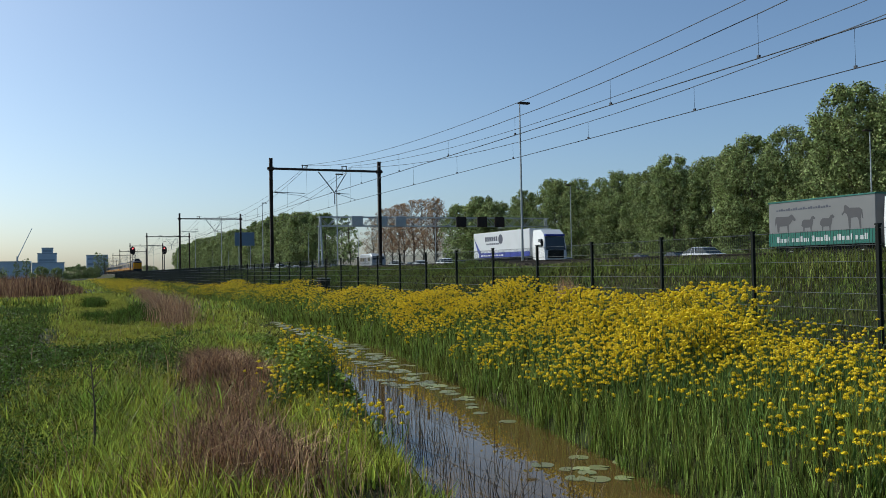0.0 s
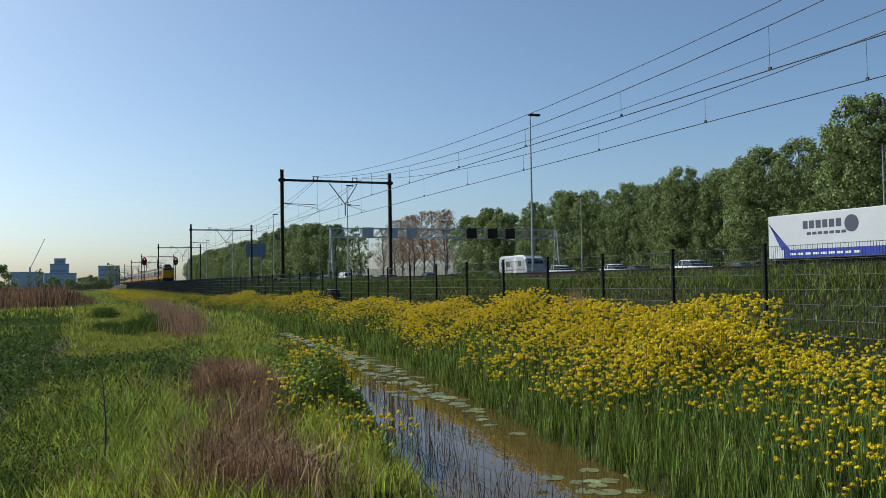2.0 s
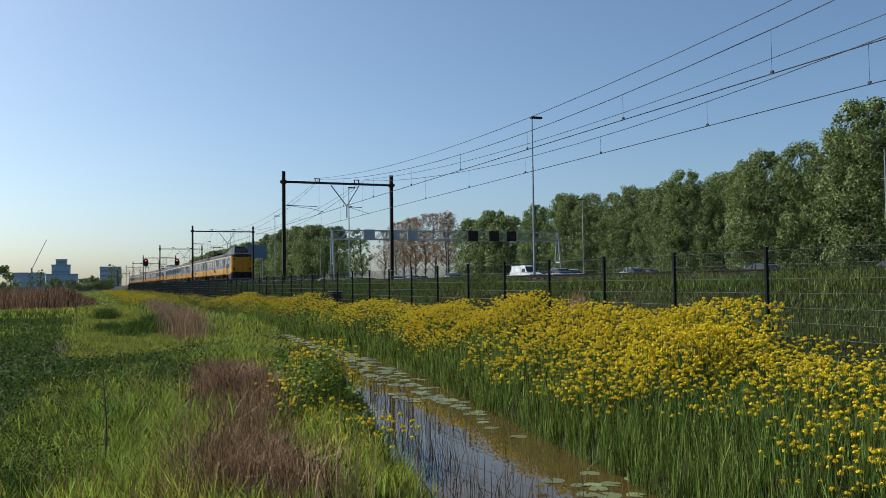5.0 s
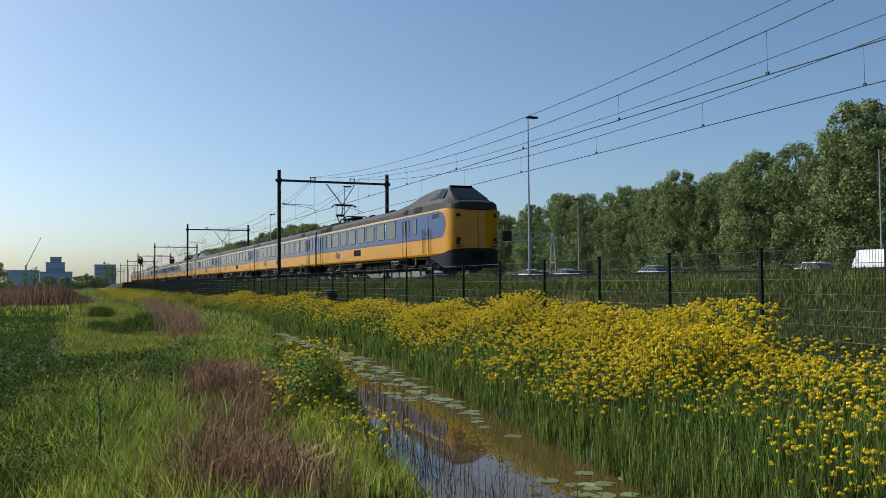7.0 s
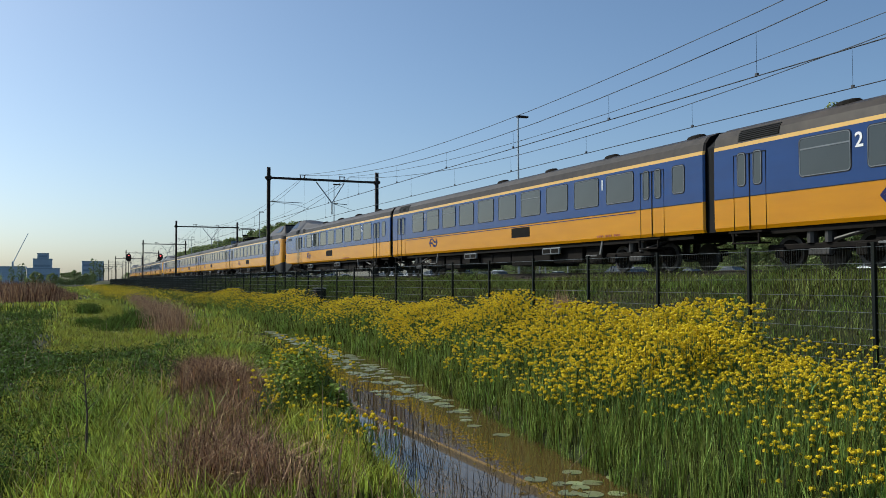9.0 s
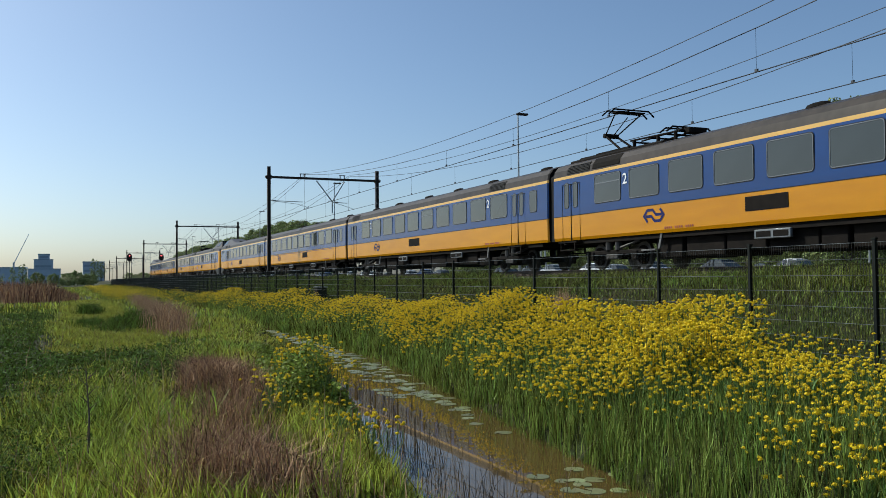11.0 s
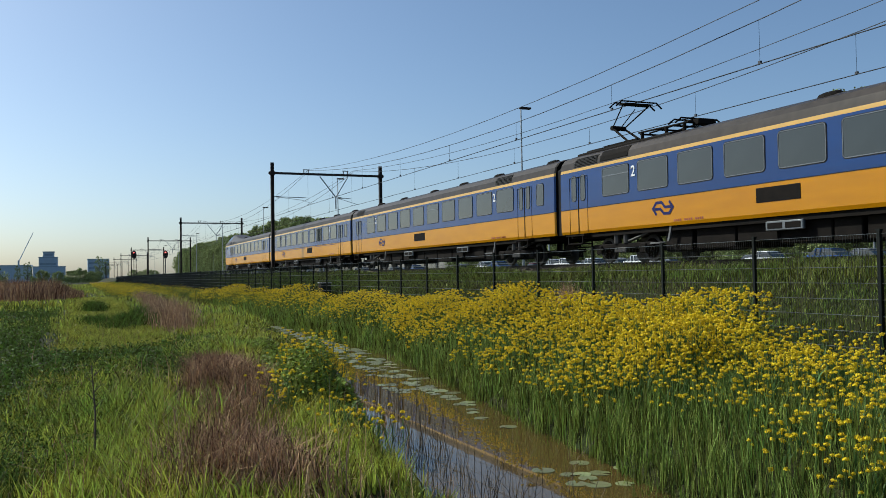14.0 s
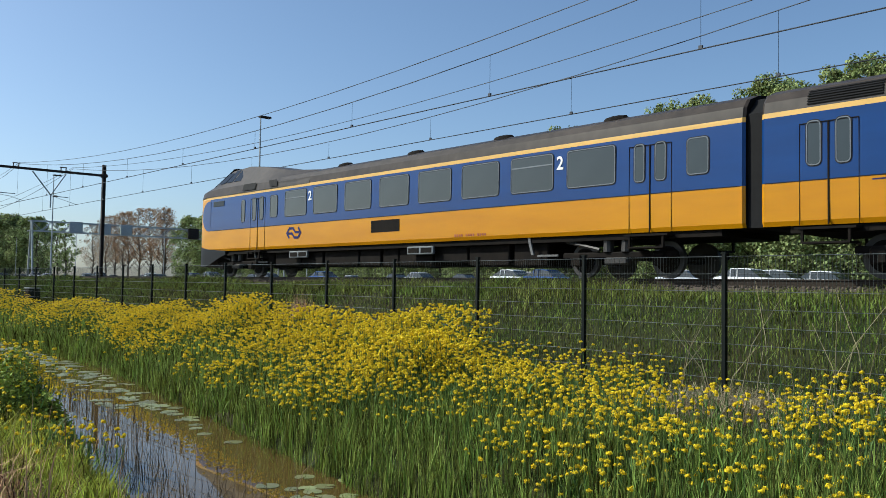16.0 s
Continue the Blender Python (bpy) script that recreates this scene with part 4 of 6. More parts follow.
# guard rails of the motorway
for x in (57.4, 60.0):
    gr = empty("guard_rail", "grey steel guard rail along the motorway", "guard rail", "motorway guard rails")
    part("beam", Geo().loft([[(x, y, ROAD_Z + 0.45), (x + 0.06, y, ROAD_Z + 0.52), (x, y, ROAD_Z + 0.6), (x + 0.06, y, ROAD_Z + 0.68), (x, y, ROAD_Z + 0.76), (x - 0.04, y, ROAD_Z + 0.6)] for y in (-120, 60, 200, 700)]), M["galv"], gr)
    g = Geo().box(x - 0.09, -0.05, ROAD_Z - 0.3, x - 0.02, 0.05, ROAD_Z + 0.7).mesh("post", M["galv"])
    for i in range(60):
        part("post", g, None, gr, at=pose(0, -110 + i * 8.0, 0))

# railway signals facing along the line
LAMP_RED = bpy.data.materials.new("red_signal_light")
LAMP_RED.use_nodes = True
LAMP_RED.node_tree.nodes["Principled BSDF"].inputs["Emission Color"].default_value = (1, 0.03, 0.03, 1)
LAMP_RED.node_tree.nodes["Principled BSDF"].inputs["Emission Strength"].default_value = 4
for x in (15.0, 23.9):
    s = empty("railway_signal", "dark railway signal on a post showing red", "railway signal", "railway signals", pose(x, 266, 0))
    part("post", Geo().tube([(0, 0, 1.2), (0, 0, 7.2)], 0.09, 8), M["mast"], s)
    part("back_plate", Geo().loft([[(math.cos(a) * 0.75 * k, y, 8.5 + math.sin(a) * 1.25 * k) for a in np.linspace(0, 2 * math.pi, 17)[:-1]] for y, k in ((-0.1, 1), (0.05, 1), (0.2, 0.7))]), M["mast"], s)
    for i, z in enumerate((9.1, 8.5, 7.9)):
        part("lens", Geo().disc((0, -0.12, z), (0, 1, 0), 0.17, 0.06, 12), LAMP_RED if i == 0 else M["black"], s)

# relay cabinets by the line
for x, y in ((11.9, 43.5), (13.9, 120.0)):
    k = empty("relay_cabinet", "dark steel railway relay cabinet on the embankment", "cabinet", "relay cabinets", pose(x, y, float(land(x, y))))
    part("body", Geo().box(-0.25, -0.35, -0.1, 0.25, 0.35, 0.75, chamfer=0.03), M["fence"], k)
    part("door", Geo().box(-0.27, -0.3, 0.08, -0.252, 0.3, 0.7), M["mast"], k)
    part("lid", Geo().box(-0.3, -0.4, 0.75, 0.3, 0.4, 0.8, chamfer=0.02), M["galv"], k)


# ---- far buildings, crane ----
def block(name, label, x, y, boxes, floors):
    e = empty(name, label, "building", at=pose(x, y, 0.0))
    for i, (x0, x1, z0, z1, d) in enumerate(boxes):
        part("wall", Geo().box(x0, 0, z0, x1, d, z1), M["haze_wall"], e)
        part("roof", Geo().box(x0 - 0.2, -0.2, z1, x1 + 0.2, d + 0.2, z1 + 0.5), M["haze_dark"], e)
        n = max(1, int((z1 - z0) / 3.4)) if floors else 0
        for k in range(n):
            part("window_band", Geo().box(x0 + 0.8, -0.05, z0 + k * 3.4 + 1.2, x1 - 0.8, 0.1, z0 + k * 3.4 + 2.6), M["haze_dark"], e)
    return e


block("office_tower", "hazy blue-grey office tower on the horizon", -22.5, 600, [(-4.4, 14.5, 0, 9.5, 16), (-1.0, 10.0, 9.5, 15.5, 12), (1.5, 8.0, 15.5, 19.0, 8)], True)
block("low_hall", "long low dark hall on the horizon", -46, 600, [(0, 18, 0, 10.5, 20)], False)
block("office_block", "hazy blue office block on the horizon", 5.5, 620, [(0, 13.5, 0, 14.5, 14)], True)
block("grey_shed", "pale grey shed on the horizon", 10, 900, [(-4, 6, 0, 7, 14)], False)
cr = empty("crane", "thin tower crane with a raised jib on the horizon", "crane", at=pose(-35, 600, 0))
part("tower", Geo().box(-0.5, -0.5, 0, 0.5, 0.5, 14), M["haze_wall"], cr)
part("jib", Geo().tube([(0, 0, 13), (8.5, 0, 32)], [0.28, 0.18], 4), M["haze_wall"], cr)


# ---- vehicles ----
def wheel_mesh(r, w):
    g = Geo().disc((0, 0, r), (1, 0, 0), r, w, 18, 0)
    g.disc((w / 2, 0, r), (1, 0, 0), r * 0.62, 0.03, 14, 1).disc((-w / 2, 0, r), (1, 0, 0), r * 0.62, 0.03, 14, 1)
    return g.mesh("wheel", [M["black"], M["galv"]])


WHEEL, WHEEL_BIG = wheel_mesh(0.32, 0.21), wheel_mesh(0.5, 0.32)
CAR_GLASS = material("dark_car_glass", (0.02, 0.03, 0.035), 0.05, vary=0.2, scale=2)
LAMP_GLASS = material("clear_lamp_glass", (0.6, 0.62, 0.64), 0.1, vary=0.1, scale=4)
TAIL_GLASS = material("red_lamp_glass", (0.35, 0.01, 0.01), 0.2, vary=0.1, scale=4)


def car(paint, label, kind="car"):
    """A car heading -Y: shaped lower body, glass house, wheels, lamps."""
    e = empty(kind, label, "car" if kind != "van" else "van", "cars on the motorway")
    if kind == "car":
        prof = [(-2.1, 0.42, 0.62), (-2.05, 0.3, 0.72), (-1.2, 0.2, 0.9), (-0.9, 0.2, 0.94), (1.7, 0.2, 0.98), (2.05, 0.25, 0.95), (2.12, 0.4, 0.8)]
        cab = [(-0.95, 0.92, 0.94), (-0.25, 0.92, 1.4), (0.3, 0.92, 1.46), (1.1, 0.92, 1.44), (1.95, 0.92, 0.98)]
    else:
        prof = [(-2.6, 0.45, 0.8), (-2.5, 0.3, 0.95), (-1.9, 0.25, 1.1), (-1.5, 0.25, 1.2), (2.4, 0.25, 1.2), (2.5, 0.4, 1.15)]
        cab = [(-1.7, 1.1, 1.15), (-0.9, 1.1, 1.85), (-0.4, 1.1, 1.95), (2.3, 1.1, 1.95), (2.5, 1.1, 1.2)]
    rings = [[(-0.82, y, a), (-0.88, y, (a + b) / 2), (-0.84, y, b), (0.84, y, b), (0.88, y, (a + b) / 2), (0.82, y, a)] for y, a, b in prof]
    part("body", Geo().loft(rings), paint, e)
    rings = [[(-0.8, y, a - 0.03), (-0.8 + 0.28 * (b - a), y, b - 0.02), (0.8 - 0.28 * (b - a), y, b - 0.02), (0.8, y, a - 0.03)] for y, a, b in cab]
    part("glasshouse", Geo().loft(rings), CAR_GLASS if kind == "car" else paint, e)
    part("roof", Geo().loft([[(-0.8 + 0.28 * (b - a), y, b - 0.02), (-0.7 + 0.28 * (b - a), y, b + 0.03), (0.7 - 0.28 * (b - a), y, b + 0.03), (0.8 - 0.28 * (b - a), y, b - 0.02)] for y, a, b in cab[1:-1]]), paint, e)
    for y in (cab[2][0] + 0.25, cab[3][0] - 0.1):
        part("pillar", Geo().tube([(-0.82, y, cab[0][1]), (-0.68, y + 0.05, cab[2][2])], 0.035, 5), paint, e)
    if kind == "van":
        part("window", Geo().add([(-0.79, -1.35, 1.22), (-0.79, -0.3, 1.22), (-0.6, -0.35, 1.75), (-0.6, -0.85, 1.75)], [(0, 1, 2, 3)]), CAR_GLASS, e)
        part("windscreen", Geo().add([(-0.75, -1.68, 1.22), (0.75, -1.68, 1.22), (0.6, -0.98, 1.82), (-0.6, -0.98, 1.82)], [(0, 1, 2, 3)]), CAR_GLASS, e)
    for y in (prof[0][0] + 0.78, prof[-1][0] - 0.78):
        for x in (-0.78, 0.78):
            part("wheel", WHEEL, None, e, at=pose(x, y, 0))
    for x in (-0.62, 0.62):
        part("headlamp", Geo().box(x - 0.16, prof[0][0] - 0.01, 0.58, x + 0.16, prof[0][0] + 0.12, 0.7, chamfer=0.02), LAMP_GLASS, e)
        part("tail_lamp", Geo().box(x - 0.12, prof[-1][0] - 0.12, 0.66, x + 0.12, prof[-1][0] + 0.01, 0.82, chamfer=0.02), TAIL_GLASS, e)
    return e


# outlines of farm animals in their own height, tail first
COW = [(0.0, 0.2), (0.03, 0.58), (0.1, 0.64), (0.8, 0.62), (0.98, 0.7), (1.06, 0.66), (1.22, 0.5), (1.2, 0.42), (1.04, 0.46), (0.92, 0.34), (0.82, 0.28), (0.82, 0.0), (0.74, 0.0), (0.72, 0.24), (0.28, 0.24), (0.24, 0.0), (0.14, 0.0), (0.12, 0.26), (0.06, 0.4)]
SHEEP = [(0.0, 0.3), (0.06, 0.5), (0.2, 0.58), (0.6, 0.56), (0.72, 0.7), (0.84, 0.72), (0.96, 0.62), (0.92, 0.56), (0.82, 0.56), (0.76, 0.3), (0.7, 0.2), (0.68, 0.0), (0.62, 0.0), (0.6, 0.18), (0.22, 0.18), (0.2, 0.0), (0.12, 0.0), (0.12, 0.2)]
HORSE = [(0.0, 0.62), (0.06, 0.52), (0.16, 0.62), (0.18, 0.8), (0.26, 0.84), (0.42, 0.72), (0.9, 0.7), (1.02, 0.62), (1.06, 0.3), (1.0, 0.34), (0.98, 0.5), (0.94, 0.3), (0.96, 0.0), (0.88, 0.0), (0.84, 0.28), (0.78, 0.38), (0.48, 0.36), (0.46, 0.0), (0.38, 0.0), (0.36, 0.36), (0.3, 0.5), (0.2, 0.56), (0.08, 0.46)]


def articulated_truck(kind):
    """A tractor and its box trailer heading -Y; y = 0 at the trailer's rear, z up from the road."""
    white = kind == "logistics"
    e = empty("truck", "white articulated truck with a white and blue box trailer" if white else "truck with white tarpaulin side, grey farm animals and green band", "truck")
    L = 13.2 if white else 8.2
    part("trailer_box", Geo().box(-1.27, -L, 1.15, 1.27, 0, 4.0, chamfer=0.04), TRUCK_SIDE if white else TARP, e)
    part("chassis", Geo().box(-1.0, -L - 1.2, 0.75, 1.0, -0.3, 1.13, chamfer=0.03), M["black"], e)
    if white:
        part("blue_band", Geo().box(-1.276, -L + 0.05, 1.2, -1.265, -1.35, 1.72), TRUCK_BLUE, e)
        part("blue_slash", Geo().add([(-1.277, -0.25, 3.2), (-1.277, -0.05, 3.55), (-1.277, -1.15, 1.72), (-1.277, -1.9, 1.72)], [(0, 1, 2, 3)]), TRUCK_BLUE, e)
        for i in range(6):
            part("lettering_bar", Geo().box(-1.277, -3.0 - i * 0.52 - 0.4, 3.0, -1.266, -3.0 - i * 0.52, 3.5), TRUCK_GREY, e)
        part("round_mark", Geo().disc((-1.272, -6.75, 3.15), (1, 0, 0), 0.52, 0.012, 20), TRUCK_GREY, e)
        for i in range(7):
            part("lettering_bar", Geo().box(-1.277, -3.3 - i * 0.45 - 0.34, 2.6, -1.266, -3.3 - i * 0.45, 2.78), TRUCK_GREY, e)
        for i in range(9):
            part("lettering_bar", Geo().box(-1.281, -1.9 - i * 0.62 - 0.45, 1.36, -1.268, -1.9 - i * 0.62, 1.5), M["white"], e)
    else:
        part("green_band", Geo().box(-1.276, -L, 1.15, -1.265, 0, 1.98), TRUCK_GREEN, e)
        part("green_trim", Geo().box(-1.3, -L - 0.03, 3.96, 1.3, 0.03, 4.06, chamfer=0.01), TRUCK_GREEN, e)
        for i in range(22):
            w = (0.3, 0.24, 0.27, 0.1, 0.22)[i % 5] * L / 9.2
            part("lettering_bar", Geo().box(-1.281, -(0.75 + i * 0.36) * L / 9.2 - w, 1.38, -1.268, -(0.75 + i * 0.36) * L / 9.2, 1.62 if i % 3 else 1.74), TRUCK_PRINT, e)
        for i in range(22):
            part("lettering_bar", Geo().box(-1.281, -0.7 - i * 0.2 - 0.14, 3.42, -1.268, -0.7 - i * 0.2, 3.5 + 0.04 * (i % 3)), TRUCK_GREY, e)
        for y, z, size, outline in ((-0.55, 2.05, 1.6, COW), (-2.75, 2.02, 1.3, SHEEP), (-4.2, 2.02, 1.3, SHEEP), (-5.75, 2.05, 1.7, HORSE)):
            v = [(-1.279, y - h * size * L / 9.2, z + k * size) for h, k in outline]
            part("animal_shape", Geo().add(v, [tuple(range(len(v)))]), TRUCK_ANIMAL, e, "dark grey printed animal outline")
    axles = (-2.2, -3.5, -4.8) if white else (-1.8, -3.1)
    for y in axles:
        for x in (-1.05, 1.05):
            part("wheel", WHEEL_BIG, None, e, at=pose(x, y, 0))
    y0 = -L - 0.5
    rings = [[(-1.24, y, z0), (-1.25, y, zm), (-1.12, y, z1), (1.12, y, z1), (1.25, y, zm), (1.24, y, z0)] for y, z0, zm, z1 in ((y0, 0.9, 2.4, 3.75), (y0 - 1.4, 0.6, 2.4, 3.8), (y0 - 2.1, 0.45, 2.2, 3.3), (y0 - 2.35, 0.45, 1.9, 2.2), (y0 - 2.4, 0.5, 1.2, 1.5))]
    part("cab", Geo().loft(rings), M["white"], e)
    part("windscreen", Geo().add([(-1.12, y0 - 2.46, 1.75), (1.12, y0 - 2.46, 1.75), (1.05, y0 - 2.2, 3.05), (-1.05, y0 - 2.2, 3.05)], [(0, 1, 2, 3)]), CAR_GLASS, e)
    part("side_window", Geo().add([(-1.262, y0 - 2.0, 2.05), (-1.262, y0 - 1.1, 2.05), (-1.22, y0 - 1.15, 2.85), (-1.2, y0 - 1.8, 2.85)], [(0, 1, 2, 3)]), CAR_GLASS, e)
    part("grille", Geo().box(-0.9, y0 - 2.46, 0.9, 0.9, y0 - 2.38, 1.7, chamfer=0.03), M["black"], e)
    part("sun_visor", Geo().box(-1.1, y0 - 2.4, 3.1, 1.1, y0 - 2.1, 3.3, chamfer=0.03), TRUCK_BLUE if white else M["black"], e)
    part("mirror", Geo().box(-1.5, y0 - 2.2, 2.1, -1.3, y0 - 2.05, 2.8, chamfer=0.03), M["black"], e)
    part("bumper", Geo().box(-1.24, y0 - 2.5, 0.35, 1.24, y0 - 2.2, 0.85, chamfer=0.05), M["white"], e)
    for x in (-1.02, 1.02):
        part("headlamp", Geo().box(x - 0.18, y0 - 2.51, 0.72, x + 0.18, y0 - 2.4, 0.9, chamfer=0.02), LAMP_GLASS, e)
        part("wheel", WHEEL_BIG, None, e, at=pose(x, y0 - 1.25, 0))
        part("wheel", WHEEL_BIG, None, e, at=pose(x, -L + 1.0, 0))
    return e


# white tarpaulin coloured grey, as though its side stood in shade
TARP = material("shade_grey_tarpaulin", (0.15, 0.155, 0.16), 0.6, vary=0.12, scale=1)
TRUCK_BLUE = material("truck_blue_paint", (0.02, 0.04, 0.3), 0.35, vary=0.1, scale=2)
TRUCK_GREY = material("dark_blue_grey_print", (0.05, 0.055, 0.085), 0.5, vary=0.1, scale=2)
TRUCK_PRINT = material("greyed_white_print", (0.42, 0.44, 0.45), 0.6, vary=0.1, scale=2)
TRUCK_ANIMAL = material("dark_grey_animal_print", (0.05, 0.05, 0.058), 0.6, vary=0.15, scale=2)
TRUCK_GREEN = material("truck_green_print", (0.006, 0.105, 0.08), 0.5, vary=0.1, scale=2)


# caravan sides greyed to paint their shade; the roof is left white
CARAVAN = material("shade_grey_caravan_panel", (0.36, 0.38, 0.41), 0.4, vary=0.12, scale=2)
# trailer white toned down to the grey-blue of a shaded side
TRUCK_SIDE = material("shade_greyed_trailer_panel", (0.52, 0.54, 0.57), 0.45, vary=0.1, scale=1)


def caravan():
    e = empty("caravan", "white touring caravan with dark windows", "caravan")
    sec = [(0.0, 0.5, 2.3), (-0.15, 0.35, 2.55), (-1.2, 0.35, 2.62), (-5.6, 0.35, 2.62), (-6.2, 0.4, 2.3), (-6.5, 0.5, 1.5), (-6.55, 0.6, 1.0)]
    part("body", Geo().loft([[(-1.12, y, a), (-1.14, y, b - 0.15), (-1.0, y, b), (1.0, y, b), (1.14, y, b - 0.15), (1.12, y, a)] for y, a, b in sec]), CARAVAN, e)
    part("roof", Geo().box(-1.0, -5.7, 2.6, 1.0, -0.2, 2.64, chamfer=0.01), M["white"], e)
    for y, w in ((-0.9, 0.7), (-2.1, 0.9), (-4.9, 0.8)):
        part("window", Geo().box(-1.155, y - w / 2, 1.45, -1.13, y + w / 2, 2.05, chamfer=0.01), CAR_GLASS, e)
    part("door", Geo().box(-1.15, -4.2, 0.5, -1.13, -3.55, 2.35), LAMP_GLASS, e)
    part("front_window", Geo().add([(-0.95, -6.44, 1.7), (0.95, -6.44, 1.7), (0.9, -6.26, 2.22), (-0.9, -6.26, 2.22)], [(0, 1, 2, 3)]), CAR_GLASS, e)
    part("stripe", Geo().box(-1.15, -6.0, 1.05, -1.13, -0.3, 1.12), TRUCK_GREY, e)
    part("roof_hatch", Geo().box(-0.4, -3.6, 2.6, 0.4, -2.8, 2.72, chamfer=0.03), M["white"], e)
    part("drawbar", Geo().tube([(0, -6.5, 0.5), (0, -7.7, 0.5)], 0.05), M["galv"], e)
    for x in (-1.0, 1.0):
        part("wheel", WHEEL, None, e, at=pose(x, -3.4, 0))
    return e


PAINTS = [material("car_paint", c, 0.25, m, vary=0.06, scale=1) for c, m in (((0.75, 0.76, 0.77), 0), ((0.32, 0.33, 0.35), 0.6), ((0.02, 0.022, 0.027), 0.2), ((0.03, 0.08, 0.25), 0.3), ((0.55, 0.56, 0.57), 0.5), ((0.3, 0.02, 0.02), 0.1))]
WORDS = ["white", "grey metallic", "black", "blue", "silver", "red"]
CARS = [car(p, f"{w} passenger car driving on the motorway") for p, w in zip(PAINTS, WORDS)]
VAN = car(PAINTS[0], "white delivery van driving on the motorway", "van")
TRAFFIC = []      # object, x, y at 0 s, speed along +Y, heading


def join_traffic(ob, used, x, y0, speed):
    one = copy_thing(ob, Matrix.Identity(4)) if used else ob
    TRAFFIC.append((one, x, y0, speed, 0 if speed < 0 else 180))


TRAFFIC += [(articulated_truck("logistics"), 43.3, 88.4, -22.2, 0), (articulated_truck("farm"), 43.3, 42.9, -22.2, 0), (caravan(), 43.9, 134.0, -24.0, 0)]
used = set()
near = [(0, 3.5, 43.4, -24.2), (0, 3.5, 36.0, -26), (6, 6.3, 55.8, -25), (0, 6.3, 51.0, -25.5), (4, 7.0, 41.0, -26), (0, 8.5, 44.8, -26), (4, 11.5, 66.0, -24), (0, 11.5, 58.0, -24.5),
        (1, 11.5, 49.0, -25), (0, 14.5, 51.0, -25), (0, 14.5, 39.0, -26), (0, 16, 26.0, -25), (0, 16, 26.0, -25.5), (3, 16, 42.0, -25), (0, 16, 45.5, -25), (1, 0, 60.0, -26), (4, 0, 55.0, -25), (0, 0, 108, -25), (1, 3.0, 130, -25)]
rc = random.Random(12)
y = 190.0
for k, t, yt, v in near:
    ob = VAN if k == 6 else CARS[k]
    join_traffic(ob, k in used, 47.2 if v > -25.4 else 51.0, yt - v * t, v)
    used.add(k)
while y < 760:
    k = rc.choice((0, 0, 1, 2, 4, 4, 3))
    join_traffic(CARS[k], k in used, 54.5, y, -26.5)
    used.add(k)
    y += rc.uniform(14, 34)
y = 240.0
while y < 700:
    k = rc.choice((0, 4, 1, 2, 4, 3))
    join_traffic(CARS[k], k in used, 49.2, y, -25.0)
    used.add(k)
    y += rc.uniform(20, 44)
y = -330.0
while y < 560:
    k = rc.choice((0, 0, 1, 2, 4, 5, 3))
    join_traffic(CARS[k], k in used, rc.choice((64.0, 67.6, 71.2)), y, rc.uniform(24.5, 25.5))
    used.add(k)
    y += rc.uniform(11, 26)



# ---- the train: three units of four coaches; local y runs back from each coach's leading end, z up from the rail ----
T = {
    "yellow": material("yellow_coach_paint", (0.53, 0.235, 0.0005), 0.22, spec=0.3, vary=0.1, scale=1.5, streak=(1, 0.4, 2), second=(0.44, 0.185, 0.002)),
    "blue": material("blue_coach_paint", (0.004, 0.042, 0.18), 0.22, spec=0.36, vary=0.15, scale=1.5, streak=(1, 0.4, 2), second=(0.004, 0.034, 0.145)),
    "gold": material("gold_stripe_paint", (0.62, 0.37, 0.08), 0.3, vary=0.15, scale=2, spec=0.4),
    "roof": material("sooty_brown_grey_roof", (0.025, 0.021, 0.0185), 0.44, vary=0.4, scale=5, streak=(1, 0.6, 0.6), second=(0.058, 0.047, 0.04), spec=0.14),
    # near black for the shade below the coach; also used for black fittings
    "under": material("shade_black_underframe", (0.007, 0.0065, 0.006), 0.85, vary=0.5, scale=4, second=(0.015, 0.012, 0.01), spec=0.08),
    "skirt": material("dark_grey_skirt_paint", (0.014, 0.016, 0.02), 0.5, vary=0.3, scale=3, spec=0.15),
    "glass": material("tinted_coach_glass", (0.036, 0.047, 0.051), 0.06, vary=0.2, scale=0.8),
    "screen": material("black_cab_glass", (0.006, 0.008, 0.01), 0.08, vary=0.2, scale=0.8, spec=0.12),
    "rim": material("aluminium_window_rim", (0.17, 0.185, 0.2), 0.4, 0.5, vary=0.2, scale=6),
    "steel": material("bare_bogie_steel", (0.055, 0.052, 0.05), 0.55, 0.5, vary=0.4, scale=5),
    "slat": material("slate_grey_louvre", (0.03, 0.042, 0.055), 0.5, vary=0.3, scale=5, spec=0.2),
    "bracket": material("light_grey_bracket", (0.13, 0.133, 0.136), 0.5, vary=0.35, scale=8, second=(0.05, 0.047, 0.044)),
    "red_print": material("rust_red_print", (0.3, 0.05, 0.02), 0.6, vary=0.1, scale=3),
    "mark": material("dark_blue_marking", (0.012, 0.016, 0.085), 0.5, vary=0.1, scale=3, spec=0.15),
    "print": material("white_marking", (0.8, 0.81, 0.82), 0.5, vary=0.05, scale=3),
}
BODY_L, CAB_L = 26.55, 27.28
SIDE = [(1.36, 1.1, 0), (1.40, 1.2, 0), (1.41, 2.02, 1), (1.40, 3.42, 2), (1.385, 3.53, 3), (1.34, 3.77, 3), (1.19, 3.96, 3), (0.82, 4.1, 3), (0.35, 4.16, 3)]


